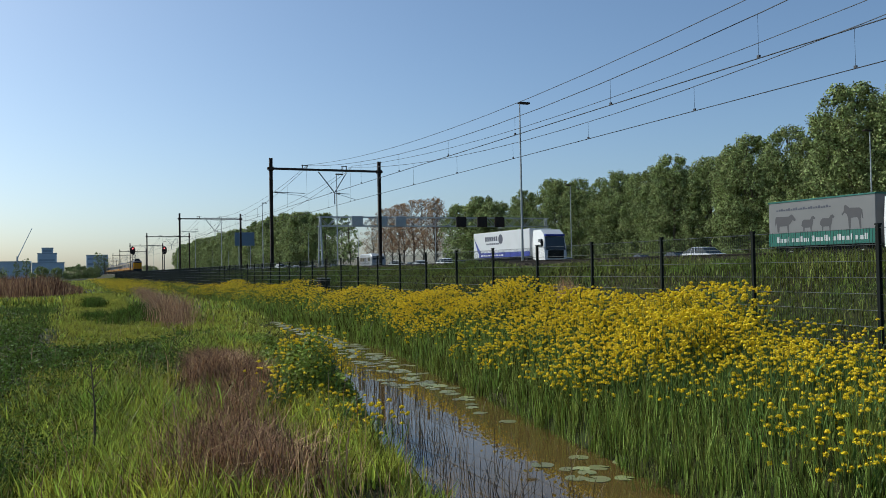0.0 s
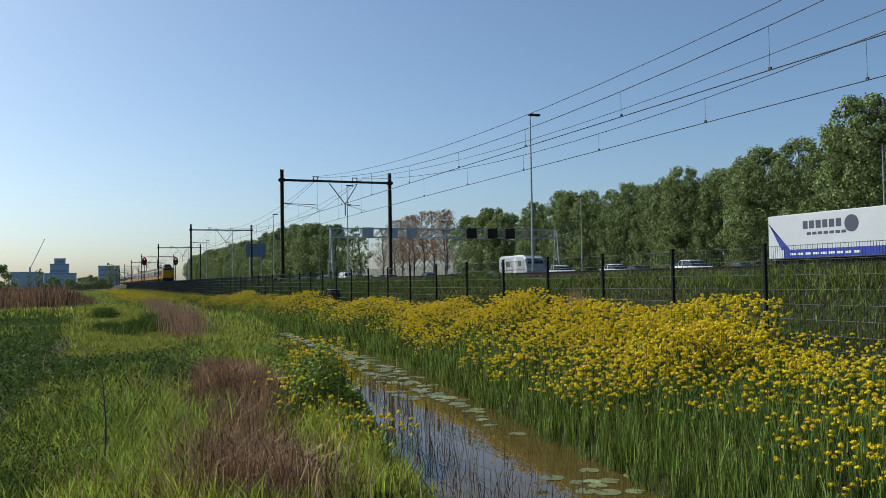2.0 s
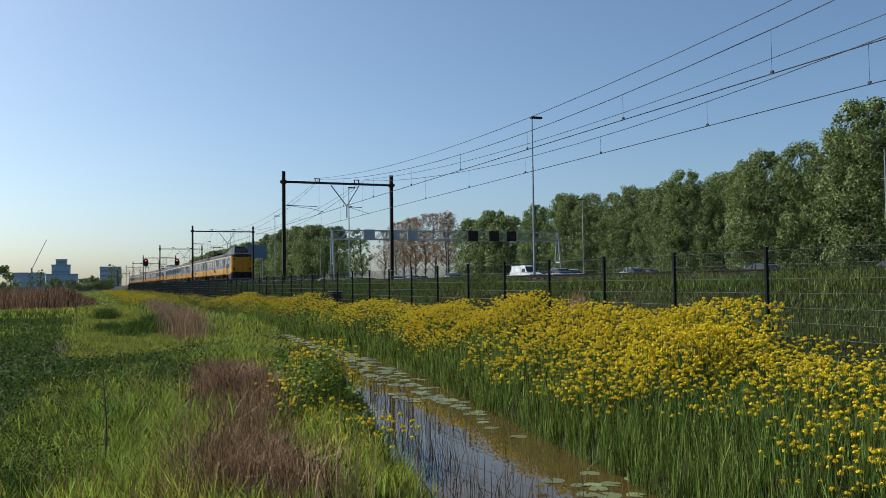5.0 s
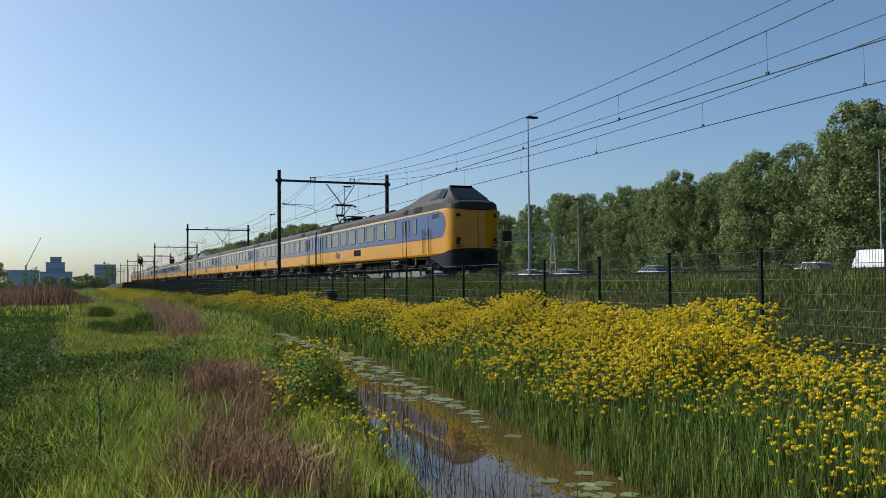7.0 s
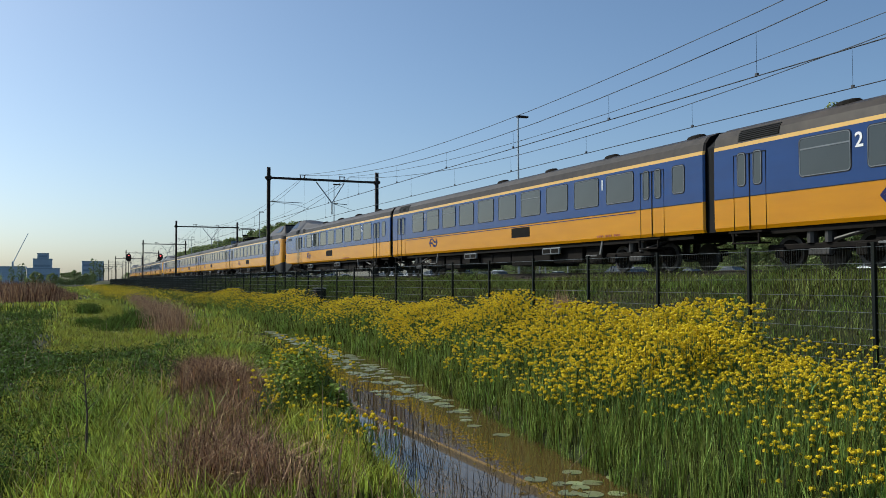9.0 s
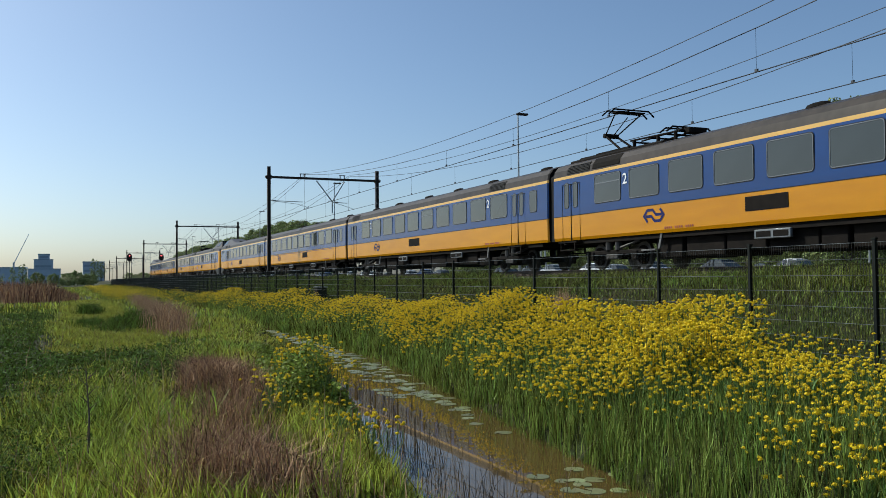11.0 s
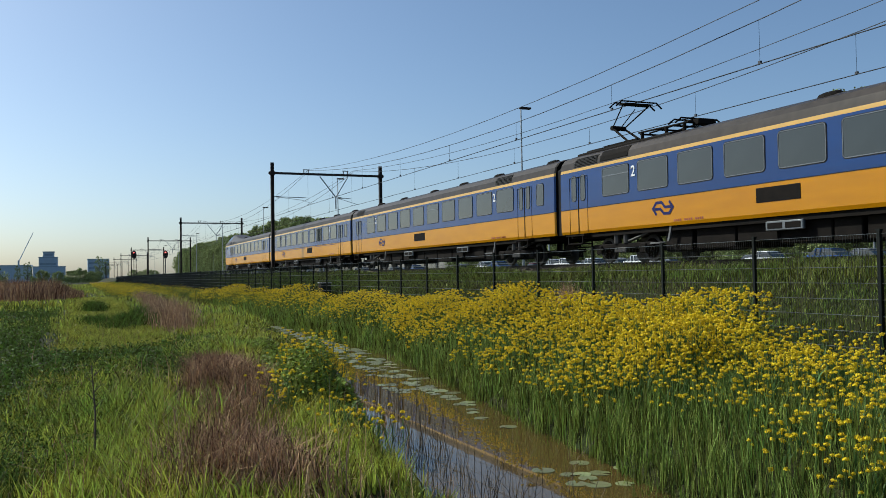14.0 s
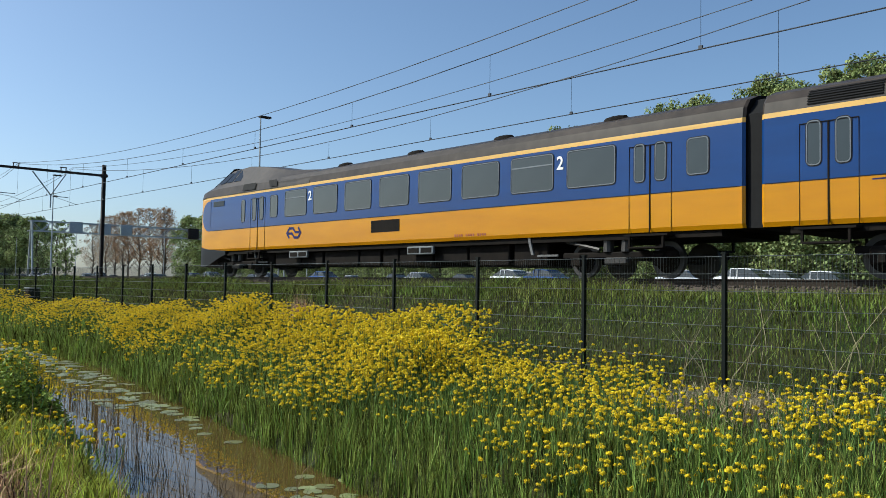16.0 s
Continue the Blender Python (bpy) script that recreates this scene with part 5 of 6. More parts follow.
def body_section(y, width=1.41):
    """The coach's outline across at y: half-widths scaled to width."""
    k = width / 1.41
    right = [(w * k, y, z) for w, z, _ in SIDE]
    return [(-x, y, z) for x, y, z in right] + right[::-1]


def body_shell(stations, cab_yellow_to=-1):
    g = Geo()
    rings = [body_section(y, w) for y, w in stations]
    if cab_yellow_to > 0:       # the roof stays low under the raised cab
        rings = [[(x, y, min(z, 3.6 + 0.12 * max(0.0, y))) for x, y, z in ring] if ring[0][1] < 1.6 else ring for ring in rings]
    n, half = len(rings[0]), len(SIDE)
    slots = [s for _, _, s in SIDE[1:]]
    g.v = [p for r in rings for p in r]
    for k in range(len(rings) - 1):
        for i in range(n):
            j = (i + 1) % n
            if i < half - 1:
                s = SIDE[i][2] if i else 0
            elif i == half - 1:
                s = 3
            elif i < n - 1:
                s = SIDE[n - 2 - i][2] if n - 2 - i else 0
            else:
                s = 4
            if s == 1 and stations[k][0] < cab_yellow_to:
                s = 0
            g.f.append((k * n + i, (k + 1) * n + i, (k + 1) * n + j, k * n + j))
            g.m.append(s)
    for k in (0, len(rings) - 1):
        f = tuple(k * n + i for i in range(n))
        g.f.append(f if k else f[::-1])
        g.m.append(0 if cab_yellow_to > 0 and k == 0 else 5)
    return g


def rounded(y0, z0, y1, z1, r, x, steps=4):
    pts = []
    for cy, cz, a0 in ((y1 - r, z1 - r, 0), (y0 + r, z1 - r, 90), (y0 + r, z0 + r, 180), (y1 - r, z0 + r, 270)):
        for s in range(steps + 1):
            a = radians(a0 + 90 * s / steps)
            pts.append((x, cy + r * math.cos(a), cz + r * math.sin(a)))
    return pts


def window_mesh(w, h, bar=False):
    """A coach window on the side at x = -1.41: metal rim, dark seal, glass. Local origin at its centre."""
    g = Geo()
    a, b, r = w / 2, h / 2, 0.1
    o = [rounded(-a, -b, a, b, r, 0.005), rounded(-a, -b, a, b, r, -0.016), rounded(-a + 0.02, -b + 0.02, a - 0.02, b - 0.02, r - 0.02, -0.016),
         rounded(-a + 0.024, -b + 0.024, a - 0.024, b - 0.024, r - 0.024, -0.006)]
    g.loft(o, 0, caps=False)
    g.loft([rounded(-a - 0.022, -b - 0.022, a + 0.022, b + 0.022, r + 0.02, 0.004), rounded(-a - 0.022, -b - 0.022, a + 0.022, b + 0.022, r + 0.02, -0.006), rounded(-a, -b, a, b, r, -0.006)], 2, caps=False)
    c = rounded(-a + 0.024, -b + 0.024, a - 0.024, b - 0.024, r - 0.024, -0.006)
    g.add(c, [tuple(range(len(c)))], 1)
    if bar:
        g.box(-0.016, -a + 0.03, b * 0.38, -0.004, a - 0.03, b * 0.38 + 0.035, 0)
    return g.mesh("window", [T["rim"], T["glass"], T["skirt"]])


WIN, WIN_BAR, WIN_SMALL, WIN_DOOR = window_mesh(1.56, 0.98), window_mesh(1.56, 0.98, True), window_mesh(0.56, 0.85), window_mesh(0.3, 0.92)


def door_mesh():
    g = Geo()
    for y in (-0.6, 0.6):
        g.box(-0.006, y - 0.004, -1.05, 0.006, y + 0.004, 1.05, 0)
    g.box(-0.012, -0.6, 1.04, 0.006, 0.6, 1.055, 0).box(-0.012, -0.016, -1.05, 0.006, 0.016, 1.04, 0)
    return g.mesh("door", [T["under"]])


DOOR = door_mesh()
g = Geo()
g.box(-0.3, -0.62, -0.05, 0.2, 0.62, 0.0).box(-0.3, -0.5, -0.34, 0.15, 0.5, -0.3).box(-0.28, -0.5, -0.34, -0.22, -0.45, 0).box(-0.28, 0.45, -0.34, -0.22, 0.5, 0)
STEP = g.mesh("door_step", [T["under"]])
VENT = Geo().loft([[(r * math.cos(a) * 0.24, r * math.sin(a) * 0.38, z) for a in np.linspace(0, 2 * math.pi, 13)[:-1]] for r, z in ((1.0, -0.1), (1.0, 0.0), (0.8, 0.07), (0.3, 0.1))]).mesh("roof_vent", [T["under"]])
LOUVRE = Geo()
for i in range(6):
    zz = 3.6 + 0.055 * i
    xx = -float(np.interp(zz, [3.53, 3.77, 3.96], [1.385, 1.34, 1.19]))
    LOUVRE.add([(xx + dx, sy * 0.75, zz + dz) for sy in (-1, 1) for dx, dz in ((-0.03, 0.0), (-0.005, 0.03), (0.03, 0.0))], [(0, 1, 4, 3), (1, 2, 5, 4), (0, 2, 1), (3, 4, 5)])
LOUVRE = LOUVRE.mesh("roof_louvre", [M["black"]])

# bogie frame and wheels
g = Geo()
for s in (-1, 1):
    g.box(s * 1.12 - 0.07, -1.75, 0.5, s * 1.12 + 0.07, 1.75, 0.66, chamfer=0.03)
    for y in (-1.28, 1.28):
        g.box(s * 1.14 - 0.1, y - 0.17, 0.3, s * 1.14 + 0.1, y + 0.17, 0.62, chamfer=0.03)
    g.box(s * 1.14 - 0.09, -0.35, 0.34, s * 1.14 + 0.09, 0.35, 0.52, 1, 0.03)
    for y in (-0.28, 0.28):
        g.disc((s * 1.12, y, 0.85), (0, 0, 1), 0.14, 0.38, 10, 1)
    g.tube([(s * 1.2, -0.5, 0.72), (s * 1.2, -1.6, 0.95)], 0.05, 6, 1)
g.box(-1.1, -0.4, 0.48, 1.1, 0.4, 0.62)
BOGIE = g.mesh("bogie", [T["under"], T["steel"]])
g = Geo()
for s in (-1, 1):
    g.disc((s * 0.76, 0, 0.46), (1, 0, 0), 0.46, 0.12, 22, 0)
    g.disc((s * 0.84, 0, 0.46), (1, 0, 0), 0.33, 0.04, 18, 1)
g.tube([(-0.8, 0, 0.46), (0.8, 0, 0.46)], 0.09, 8, 1)
WHEELS = g.mesh("wheelset", [T["steel"], T["under"]], smooth=False)


BRACKET = Geo()
for s in (-1, 1):
    BRACKET.loft([[(s * 1.27, y, z), (s * 1.33, y, z), (s * 1.33, y + 0.09, z), (s * 1.27, y + 0.09, z)] for y, z in ((0.0, 1.1), (0.03, 0.95), (0.14, 0.62))])
    BRACKET.box(s * 1.3 - 0.03, 0.35, 0.56, s * 1.3 + 0.03, 1.1, 0.62, chamfer=0.01)
BRACKET = BRACKET.mesh("guard_bracket", [T["bracket"]])


def arrow_logo():
    """The operator's mark as plain double-arrow strokes."""
    g = Geo()
    def stroke(pts, w=0.045):
        """One flat strip with mitred corners."""
        v = []
        for k, (y, z) in enumerate(pts):
            p, q = Vector(pts[max(k - 1, 0)]), Vector(pts[min(k + 1, len(pts) - 1)])
            a = (Vector((y, z)) - p).normalized() if k else (q - Vector((y, z))).normalized()
            b = (q - Vector((y, z))).normalized() if k < len(pts) - 1 else a
            m = Vector((-(a + b).y, (a + b).x)).normalized()
            m *= w / max(0.4, m.dot(Vector((-a.y, a.x))))
            v += [(-0.006, y + m.x, z + m.y), (-0.006, y - m.x, z - m.y)]
        g.add(v, [(2 * k, 2 * k + 2, 2 * k + 3, 2 * k + 1) for k in range(len(pts) - 1)])
    a = [(0.32, -0.2), (0.5, 0.0), (0.32, 0.18), (0.05, 0.18), (-0.12, 0.02), (-0.42, 0.02)]
    stroke(a), stroke([(-y, -z) for y, z in a])
    return g.mesh("arrow_mark", [T["mark"]])


LOGO = arrow_logo()


def digit_mesh(text):
    c = bpy.data.curves.new("digit", "FONT")
    c.body, c.size, c.align_x, c.align_y, c.extrude, c.offset = text, 0.5, "CENTER", "CENTER", 0.004, 0.008
    c.materials.append(T["print"])
    return c


DIGIT = {t: digit_mesh(t) for t in "12"}
BARS = Geo()
for i in range(14):
    if i % 5 != 4:
        BARS.box(-0.006, i * 0.1, 0, 0, i * 0.1 + 0.05, 0.07)
BARS = BARS.mesh("lettering_bars", [T["red_print"]])


def fit_side(name, mesh, coach, y, z, both=True, label=""):
    """Puts a shared piece on the coach's side at y, z, and on the other side too."""
    kind = "stuff" if name == "lettering_bars" else ""
    tagged(part(name, mesh, None, coach, label, at=pose(-1.41, y, z)), kind=kind)
    if both:
        tagged(part(name, mesh, None, coach, label, at=pose(1.41, y, z, 0, 0, 180)), kind=kind)


def coach_base(length, label):
    c = empty("railway_coach", label, "train coach", "coaches of the train")
    for y in (3.6, length - 3.6):
        part("bogie", BOGIE, None, c, at=pose(0, y, 0))
        part("guard_bracket", BRACKET, None, c, "light grey guard bracket", at=pose(0, y + (1.75 if y < 9 else -2.9), 0))
        for d in (-1.28, 1.28):
            part("wheelset", WHEELS, None, c, at=pose(0, y + d, 0))
    part("underframe", Geo().box(-1.3, 0.6, 0.95, 1.3, length - 0.6, 1.12, 0), T["under"], c)
    r = random.Random(length)
    y = 5.7
    while y < length - 6.4:
        w = r.uniform(0.7, 2.2)
        part("equipment_case", Geo().box(-1.12, y, r.uniform(0.3, 0.5), 1.12, y + w, 0.96, 0, 0.03), T["under"], c)
        y += w + r.uniform(0.04, 0.22)
    for y in (8.2, 15.5):
        for s in (-1, 1):
            g = Geo().box(s * 1.31 - 0.05, y, 0.72, s * 1.31 + 0.05, y + 1.3, 0.98, 0, 0.02)
            for d in (0.08, 0.7):
                g.box(s * 1.362 - 0.006, y + d, 0.77, s * 1.362 + 0.006, y + d + 0.52, 0.93, 1)
            part("battery_box", g, [T["rim"], T["under"]], c, "grey framed battery box")
    return c


def belt_line(c, y0, y1):
    """The dark joint between the yellow and the blue paint."""
    for s in (-1, 1):
        part("belt_line", Geo().box(s * 1.411 - 0.005, y0, 2.008, s * 1.411 + 0.005, y1, 2.03), T["skirt"], c)


def fit_windows(c, starts, digit_after, digit, bars):
    for i, y in enumerate(starts):
        fit_side("window", WIN_BAR if i in bars else WIN, c, y + 0.78, 2.83)
        if i in digit_after:
            for s in (-1, 1):
                part("class_number", DIGIT[digit], None, c, "white class number", at=pose(s * 1.414, y + 1.8, 3.02, 90, 0, 90 * s))


def fit_door(c, y):
    fit_side("door", DOOR, c, y, 2.15)
    for d in (-0.3, 0.3):
        fit_side("door_window", WIN_DOOR, c, y + d, 2.78)
    for s, rz in ((-1.3, 0), (1.3, 180)):
        part("door_step", STEP, None, c, at=pose(s, y, 1.05, 0, 0, rz))


def roof_kit(c, vents, louvres):
    for y in vents:
        for s in (-1, 1):
            part("roof_vent", VENT, None, c, at=pose(s * 0.72, y, 4.12, 0, s * 14, 0))
    for y in louvres:
        part("roof_louvre", LOUVRE, None, c, at=pose(0, y, 0))
        part("roof_louvre", LOUVRE, None, c, at=pose(0, y, 0, 0, 0, 180))


def side_panel(c, y, first=False):
    for s in (-1, 1):
        part("vent_grille", Geo().box(s * 1.41 - 0.008, y, 1.5, s * 1.41 + 0.008, y + 1.55, 1.9, 0, 0.004), T["under"], c, "black ventilation grille")


def middle_coach(digit):
    first = digit == "1"
    c = coach_base(BODY_L, "yellow and blue intercity coach with tinted windows" if not first else "yellow and blue first class intercity coach with tinted windows")
    part("body", body_shell([(0, 1.36), (0.06, 1.41), (BODY_L - 0.06, 1.41), (BODY_L, 1.36)]), [T["yellow"], T["blue"], T["gold"], T["roof"], T["under"], T["under"]], c)
    g = Geo().loft([[(-1.28, y, 1.1), (-1.28, y, 3.6), (-0.9, y, 3.98), (0.9, y, 3.98), (1.28, y, 3.6), (1.28, y, 1.1)] for y in (BODY_L - 0.02, BODY_L + 0.12, BODY_L + 0.2, BODY_L + 0.3, BODY_L + 0.4)])
    part("gangway_bellows", g, M["black"], c)
    belt_line(c, 0.1, BODY_L - 0.1)
    fit_side("window", WIN_SMALL, c, 1.15, 2.8)
    fit_door(c, 2.45)
    fit_windows(c, [3.42 + 2.04 * i for i in range(10)], (0, 8), digit, (3, 7, 8, 9) if first else (4, 9))
    fit_door(c, BODY_L - 1.45)
    roof_kit(c, (1.1, 5.6, 9.8, 14.0) if first else (1.2, 6.0, 9.85, 13.7, 18.3, 22.4), (BODY_L - 1.75,) if first else (4.4, BODY_L - 1.75))
    side_panel(c, 10.4 if first else 13.5)
    fit_side("arrow_mark", LOGO, c, BODY_L - 6.1, 1.66)
    fit_side("lettering_bars", BARS, c, 4.2, 1.22)
    if first:
        for s in (-1.414, 1.408):
            part("class_stripe", Geo().box(s, 3.3, 1.925, s + 0.006, BODY_L - 2.3, 1.955), T["mark"], c)
    return c


HUMP = [(-0.014, 0.9, 3.4, 0.89, 3.62, 0.82, 3.76, 3.8), (0.06, 1.03, 3.4, 1.01, 3.64, 0.9, 3.78, 3.83), (0.25, 1.2, 3.43, 1.18, 3.7, 0.98, 3.82, 3.87), (0.6, 1.355, 3.48, 1.3, 3.76, 1.0, 3.9, 3.95),
        (1.0, 1.4, 3.53, 1.33, 3.82, 0.92, 4.1, 4.16), (2.15, 1.41, 3.53, 1.34, 3.87, 0.66, 4.72, 4.78), (3.8, 1.41, 3.53, 1.33, 3.88, 0.7, 4.77, 4.83),
        (5.4, 1.41, 3.53, 1.32, 3.86, 0.82, 4.58, 4.66), (7.4, 1.41, 3.53, 1.32, 3.8, 0.86, 4.27, 4.34), (9.6, 1.4, 3.53, 1.335, 3.78, 0.82, 4.1, 4.16)]



NOSE_Y = (0.0, 0.02, 0.05, 0.1, 0.16, 0.24, 0.34, 0.46, 0.62, 0.84, 1.1)


def cab_plan(y):
    """Half-width of the rounded nose at y behind its tip."""
    return 1.41 * (1 - max(0.0, (1.1 - y) / 1.1) ** 3.2) ** (1 / 3.2) if y > 0.005 else 0.42


def hump_row(y):
    """The raised cab's outline at y, following the rounded nose below."""
    row = [float(np.interp(y, [h[0] for h in HUMP], [h[i] for h in HUMP])) for i in range(8)]
    w = cab_plan(y) + 0.006 if y < 1.4 else row[1]
    return (y, w, row[2], min(row[3], w - 0.02), row[4], min(row[5], w - 0.08), row[6], row[7])


def cab_coach(lead):
    """A driving coach with the raised cab; local y runs back from the nose."""
    c = coach_base(CAB_L, "yellow and blue driving coach with a raised driver's cab")
    st = [(y, cab_plan(y)) for y in NOSE_Y] + [(1.4, 1.41), (1.72, 1.41), (3.0, 1.41), (CAB_L - 0.06, 1.41), (CAB_L, 1.36)]
    back = 0.0 if lead else -0.27
    part("body", body_shell(st, 1.7 if lead else 1.38), [T["yellow"], T["blue"], T["gold"], T["roof"], T["under"], T["under"]], c, smooth=True)
    # blue flank with a rounded front end
    for s in (-1, 1):
        g, top, bot, mid = Geo(), [], [], 2.68
        for y in (0.92 + back, 0.95 + back, 1.01 + back, 1.1 + back, 1.24 + back, 1.4 + back, 1.56 + back, 1.66 + back, 1.75 + back):
            k = math.sqrt(max(0.0, 1 - ((1.66 + back - min(y, 1.66 + back)) / 0.74) ** 2))
            w = cab_plan(y) + 0.004
            top.append((s * w, y, mid + 0.68 * k)), bot.append((s * w, y, mid - 0.68 * k))
        n = len(top)
        g.add(top + bot, [(i, i + 1, n + i + 1, n + i) for i in range(n - 1)])
        part("blue_flank", g, T["blue"], c)
    rings = []
    for y, w0, z0, w1, z1, w2, z2, zt in [hump_row(y) for y in (-0.012, 0.02, 0.05, 0.1, 0.16, 0.24, 0.34, 0.46, 0.62, 0.84, 1.0, 1.4, 1.8, 2.15, 2.9, 3.8, 4.6, 5.4, 7.4, 9.6)]:
        r = [(w0, y, z0), (w1, y, z1), (w2, y, z2), (w2 * 0.5, y, (z2 + 2 * zt) / 3), (0, y, zt)]
        rings.append([(-x, yy, z) for x, yy, z in r] + r[-2::-1])
    part("cab_roof", Geo().loft(rings), T["roof"], c, "sooty dark brown raised cab roof", smooth=True)
    # windscreen and cab side windows
    for k in range(6):
        a, b = -0.95 + k * 1.9 / 6 + 0.02, -0.95 + (k + 1) * 1.9 / 6 - 0.0
        g = Geo().add([(a * 0.97, 0.6, 3.99), (b * 0.97, 0.6, 3.99), (b * 0.69, 2.08, 4.79), (a * 0.69, 2.08, 4.79)], [(0, 1, 2, 3)])
        part("windscreen_pane", g, T["screen"], c, "black sloping windscreen pane")
    for s in (-1, 1):
        for y0, y1, t0, t1, z1 in ((1.72, 2.3, 2.05, 2.5, 4.6), (2.4, 2.98, 2.6, 2.98, 4.7), (3.08, 3.75, 3.08, 3.5, 4.7)):
            w = 0.715 + (4.7 - z1) * 0.8
            g = Geo().add([(s * 1.17, y0, 4.12), (s * 1.17, y1, 4.12), (s * w, t1, z1), (s * w, t0, z1)], [(0, 1, 2, 3)])
            part("cab_window", g, T["screen"], c)
    part("visor", Geo().box(-0.62, 2.0, 4.77, 0.62, 2.3, 4.83, chamfer=0.015), T["under"], c)
    # skirt, buffer beam and coupler under the nose
    rings = [[(-w, y, z0), (-w - 0.008, y, z1), (w + 0.008, y, z1), (w, y, z0)] for y, w, z0, z1 in [(-0.02, 0.45, 0.45, 1.42)] + [(y, cab_plan(y) + 0.008, 0.42, 1.42 - 0.18 * y) for y in NOSE_Y[1:]] + [(1.6, 1.42, 0.55, 1.18), (2.3, 1.42, 0.78, 1.14), (3.0, 1.418, 0.95, 1.11)]]
    part("skirt", Geo().loft(rings), T["skirt"], c, "dark grey nose skirt", smooth=True)
    part("coupler", Geo().box(-0.2, -0.32, 0.85, 0.2, 0.0, 1.2, chamfer=0.04), T["under"], c)
    part("gangway_doors", Geo().box(-0.008, -0.02, 1.42, 0.008, 0.0, 3.42).box(-0.72, -0.012, 3.36, 0.72, 0.0, 3.4), T["under"], c)
    for s in (-1, 1):
        y = 0.2
        lamp = part("headlamp", Geo().box(s * 1.0 - 0.13, 0.08, 1.62, s * 1.0 + 0.13, 0.45, 1.98, 0, 0.05), T["screen"], c)
        part("headlamp_lens", Geo().disc((s * 0.96, 0.075, 1.72), (0, 1, 0), 0.055, 0.02, 12), T["rim"], lamp)
        part("marker_recess", Geo().box(s * 1.0 - 0.13, 0.1, 3.02, s * 1.0 + 0.13, 0.45, 3.2, 0, 0.04), T["screen"], c)
        part("number_bars", Geo().box(s * 0.93 - 0.2, 0.04, 1.5, s * 0.93 + 0.2, 0.25, 1.54), T["under"], c)
    # side kit
    belt_line(c, 1.6, CAB_L - 0.1)
    fit_side("window", WIN_SMALL, c, 5.32 if lead else 7.04, 2.8)
    fit_door(c, 6.7 if lead else 5.75)
    fit_side("cab_door_window", WIN_DOOR, c, 3.5 if lead else 4.5, 2.75)
    for s in (-1, 1):
        for y in ((3.08, 3.93) if lead else ()):
            part("handrail", Geo().tube([(s * 1.47, y, 1.25), (s * 1.47, y, 2.55)], 0.025, 6), T["under"], c)
        for z in (0.5, 0.9):
            part("cab_step", Geo().box(s * 1.42 - 0.1, 3.2, z, s * 1.42 + 0.02, 3.8, z + 0.06), T["under"], c)
        x = s * 1.414
        part("louvre_panel", Geo().box(x - 0.008, 1.75, 3.08, x + 0.008, 2.75, 3.3, 0, 0.004), T["slat"], c)
        part("roof_intake", Geo().add([(s * 1.425, 4.4, 3.6), (s * 1.425, 5.5, 3.6), (s * 1.352, 5.45, 3.88), (s * 1.352, 4.4, 3.88)], [(0, 1, 2, 3)]), M["black"], c)
        part("roof_intake", Geo().add([(s * 1.425, 6.7, 3.6), (s * 1.425, 7.3, 3.6), (s * 1.345, 7.1, 3.88), (s * 1.345, 6.5, 3.88)], [(0, 1, 2, 3)]), M["black"], c)
    fit_windows(c, [(8.5 if lead else 7.9) + 2.05 * i for i in range(8)], (0, 6), "2", (7,) if lead else (0, 6))
    fit_door(c, CAB_L - 1.3 if lead else CAB_L - 2.45)
    if not lead:
        fit_side("window", WIN_SMALL, c, CAB_L - 1.15, 2.8)
    roof_kit(c, np.arange(11.0, CAB_L - (8.5 if lead else 1.5), 4.1), (CAB_L - 1.75,) if lead else ())
    side_panel(c, 15.5 if lead else 13.6)
    fit_side("arrow_mark", LOGO, c, CAB_L - 6.2 if lead else 8.6, 1.68)
    fit_side("lettering_bars", BARS, c, 19.2, 1.22)
    if lead:
        pantograph(c, CAB_L - 2.85)
        g = Geo().loft([[(-1.28, y, 1.1), (-1.28, y, 3.6), (-0.9, y, 3.98), (0.9, y, 3.98), (1.28, y, 3.6), (1.28, y, 1.1)] for y in (CAB_L - 0.02, CAB_L + 0.12, CAB_L + 0.25, CAB_L + 0.4)])
        part("gangway_bellows", g, M["black"], c)
    return c


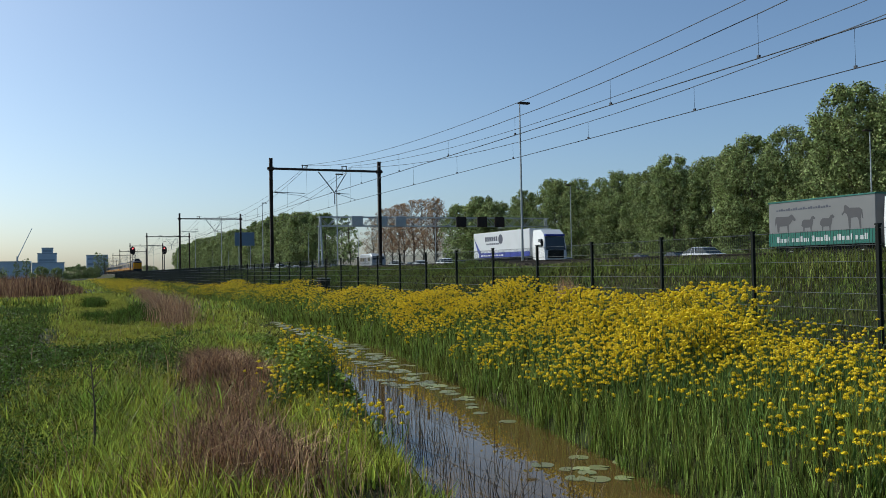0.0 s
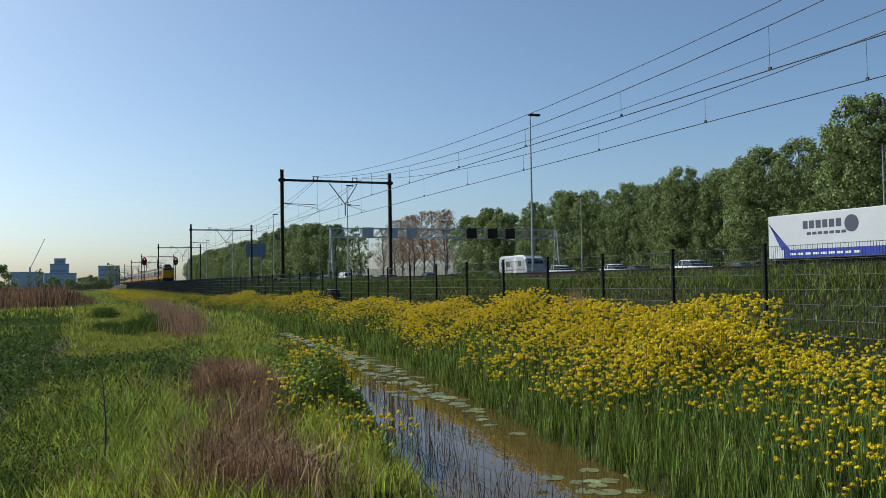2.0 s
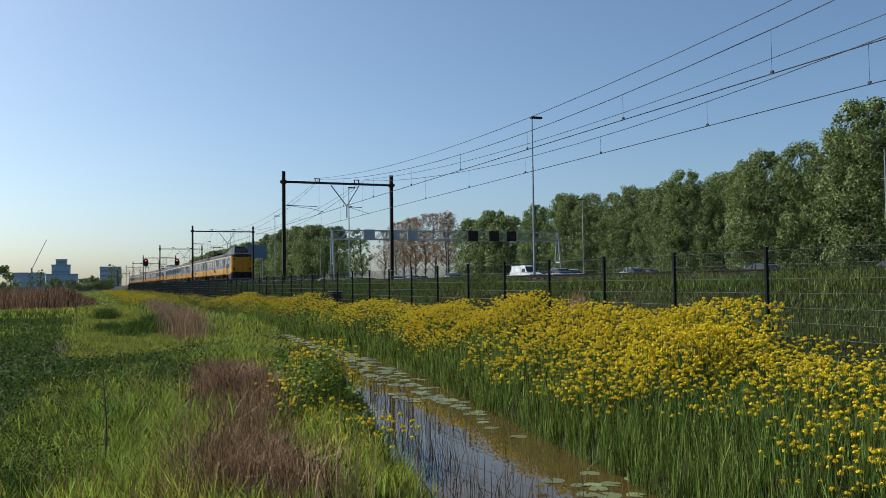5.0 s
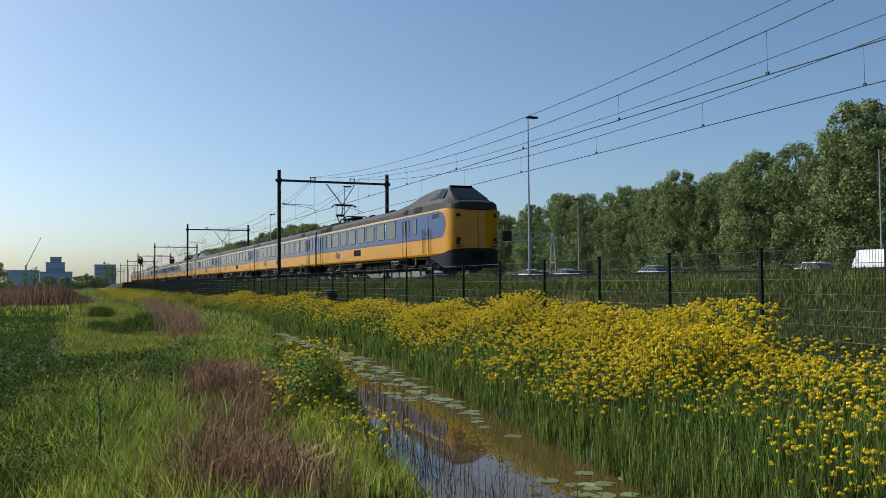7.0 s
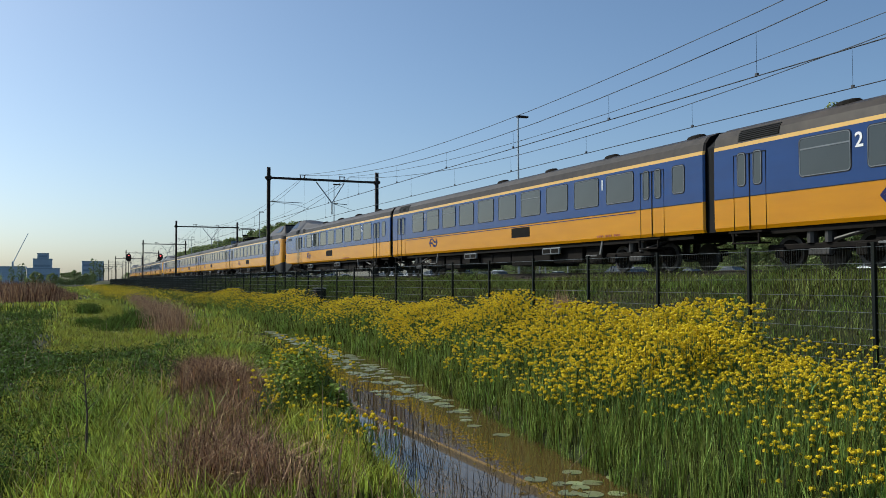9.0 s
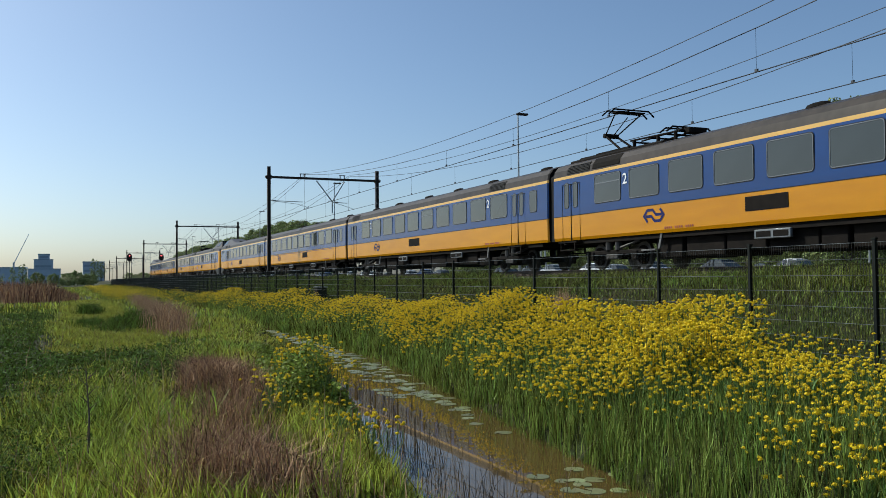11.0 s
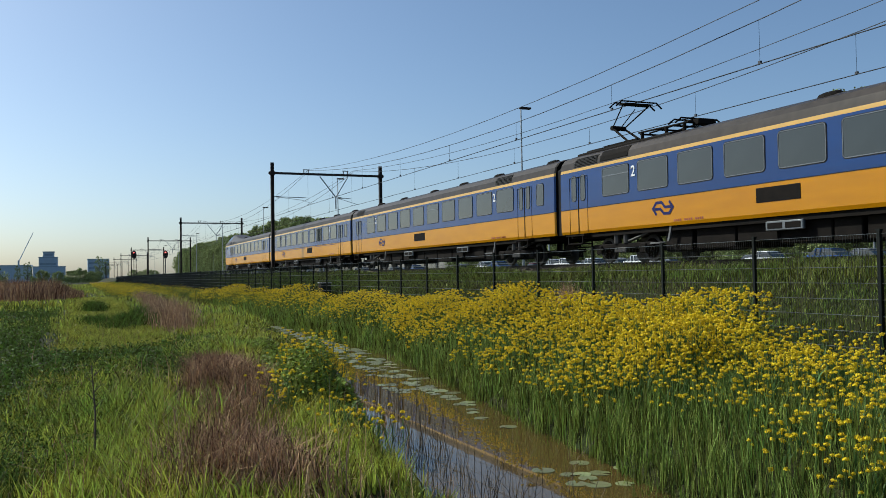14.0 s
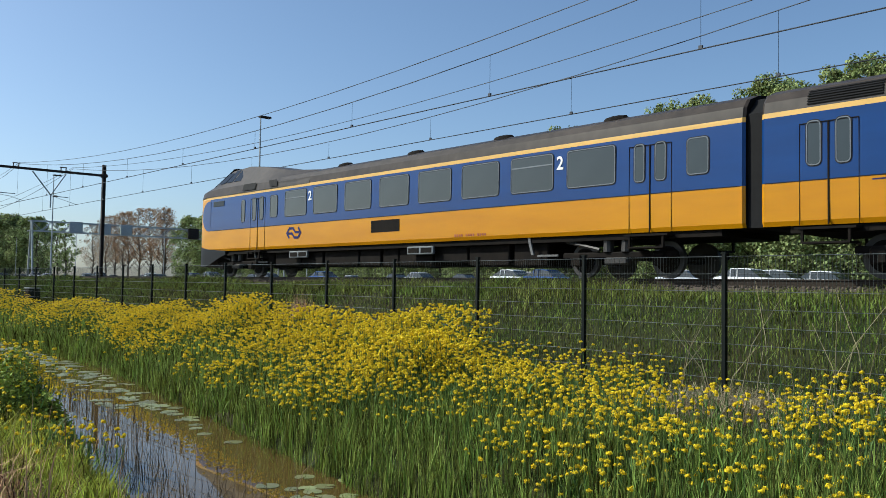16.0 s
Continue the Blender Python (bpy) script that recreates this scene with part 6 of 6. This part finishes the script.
def pantograph(c, y):
    """Single-arm pantograph raised to the contact wire, on insulators."""
    top = 7.66 - RAIL_Z
    p = part("pantograph", Geo().box(-0.7, y - 1.1, 4.2, -0.62, y + 0.9, 4.28).box(0.62, y - 1.1, 4.2, 0.7, y + 0.9, 4.28).box(-0.7, y - 0.9, 4.2, 0.7, y - 0.8, 4.28).box(-0.7, y + 0.6, 4.2, 0.7, y + 0.7, 4.28), T["under"], c, "black raised single-arm pantograph")
    knee = (0, y + 0.95, 4.98)
    g = Geo()
    for s in (-1, 1):
        g.tube([(s * 0.35, y - 0.2, 4.28), (s * 0.25, knee[1], knee[2])], 0.04)
    part("lower_arm", g.tube([(-0.3, knee[1], knee[2]), (0.3, knee[1], knee[2])], 0.09, 8), T["under"], p)
    g = Geo()
    for s in (-1, 1):
        g.tube([(s * 0.25, knee[1], knee[2]), (s * 0.55, y - 0.15, top - 0.12)], 0.025)
    part("upper_arm", g.tube([(0, knee[1], knee[2] - 0.1), (0, y - 0.1, top - 0.25)], 0.018), T["under"], p)
    g = Geo()
    for d in (-0.2, 0.2):
        g.tube([(-0.98, y - 0.15 + d, top - 0.22), (-0.75, y - 0.15 + d, top - 0.03), (0.75, y - 0.15 + d, top - 0.03), (0.98, y - 0.15 + d, top - 0.22)], 0.03)
    part("collector_head", g.box(-0.6, y - 0.35, top - 0.12, 0.6, y + 0.05, top - 0.08), T["under"], p)
    for s in (-0.66, 0.66):
        for d in (-0.8, 0.6):
            part("insulator", Geo().disc((s, y + d, 4.07), (0, 0, 1), 0.08, 0.26, 8), T["under"], p)
    # lowered dark roof deck, recessed side vents, and a second pantograph folded flat
    part("roof_deck", Geo().box(-0.9, y - 3.2, 4.02, 0.9, y + 2.4, 4.17, 0, 0.05).box(-0.55, y + 1.2, 4.17, -0.1, y + 2.3, 4.3, 0, 0.04), T["under"], c, "sooty black roof deck")
    for s in (-1, 1):
        part("roof_recess", Geo().loft([[(s * 1.392, q, 3.6), (s * 1.356, q, 3.77), (s * 1.21, q, 3.965), (s * 1.1, q, 3.9), (s * 1.28, q, 3.6)] for q in (y - 1.5, y + 0.15)]), T["under"], c, "black recessed roof vent")
    f, z = y - 2.4, 4.4
    g = Geo()
    for s in (-0.6, 0.6):
        g.tube([(s, f - 1.3, z), (s, f + 1.3, z + 0.06)], 0.035).tube([(s * 0.5, f - 1.2, z + 0.12), (s * 0.6, f + 1.0, z + 0.02)], 0.03)
    for q in (-1.25, -0.6, 0.2, 1.2):
        g.tube([(-0.6, f + q, z), (0.6, f + q, z)], 0.035)
    for q in (-1.1, -0.75):
        g.tube([(-0.95, f + q, z), (-0.72, f + q, z + 0.17), (0.72, f + q, z + 0.17), (0.95, f + q, z)], 0.03)
    p2 = part("folded_pantograph", g.box(-0.35, f - 1.5, z - 0.08, 0.35, f - 1.15, z + 0.12, 0, 0.03), T["under"], c, "black pantograph folded flat on its insulators")
    for s in (-0.6, 0.6):
        for q in (-1.1, -0.2, 1.1):
            part("insulator", Geo().disc((s, f + q, 4.27), (0, 0, 1), 0.06, 0.3, 8), T["under"], p2)


UNIT, PITCH = 109.45, 26.93
lead, tail = cab_coach(True), cab_coach(False)
mid2, mid1 = middle_coach("2"), middle_coach("1")
TRAIN = []
for u in range(3):
    for ob, start, turned in ((lead, -CAB_L - 0.19, False), (mid2, 0.19, False), (mid1, PITCH + 0.19, False), (tail, 2 * PITCH + 0.19 + CAB_L, True)):
        one = ob if u == 0 else copy_thing(ob, Matrix.Identity(4))
        TRAIN.append((one, start + u * UNIT, turned))


# ---- all that moves ----
def first_gap(t):
    """Where the joint behind the leading coach is along the line."""
    return 66.464 - 37.018 * (t - 7.0) + 0.0407 * (t - 7.0) ** 2


def motions():
    for ob, start, turned in TRAIN:
        walk(ob, [(t, pose(TRACK_X, first_gap(t) + start, RAIL_Z, 0, 0, 180 if turned else 0)) for t in (0.0, 2.0, 4.0, 6.0, 8.0, 10.0, 12.0, 14.0, 16.0)])
    for ob, x, y0, speed, turn in TRAFFIC:
        walk(ob, [(t, pose(x, y0 + speed * t, ROAD_Z, 0, 0, turn)) for t in (0.0, 8.0, 16.0)])


motions()
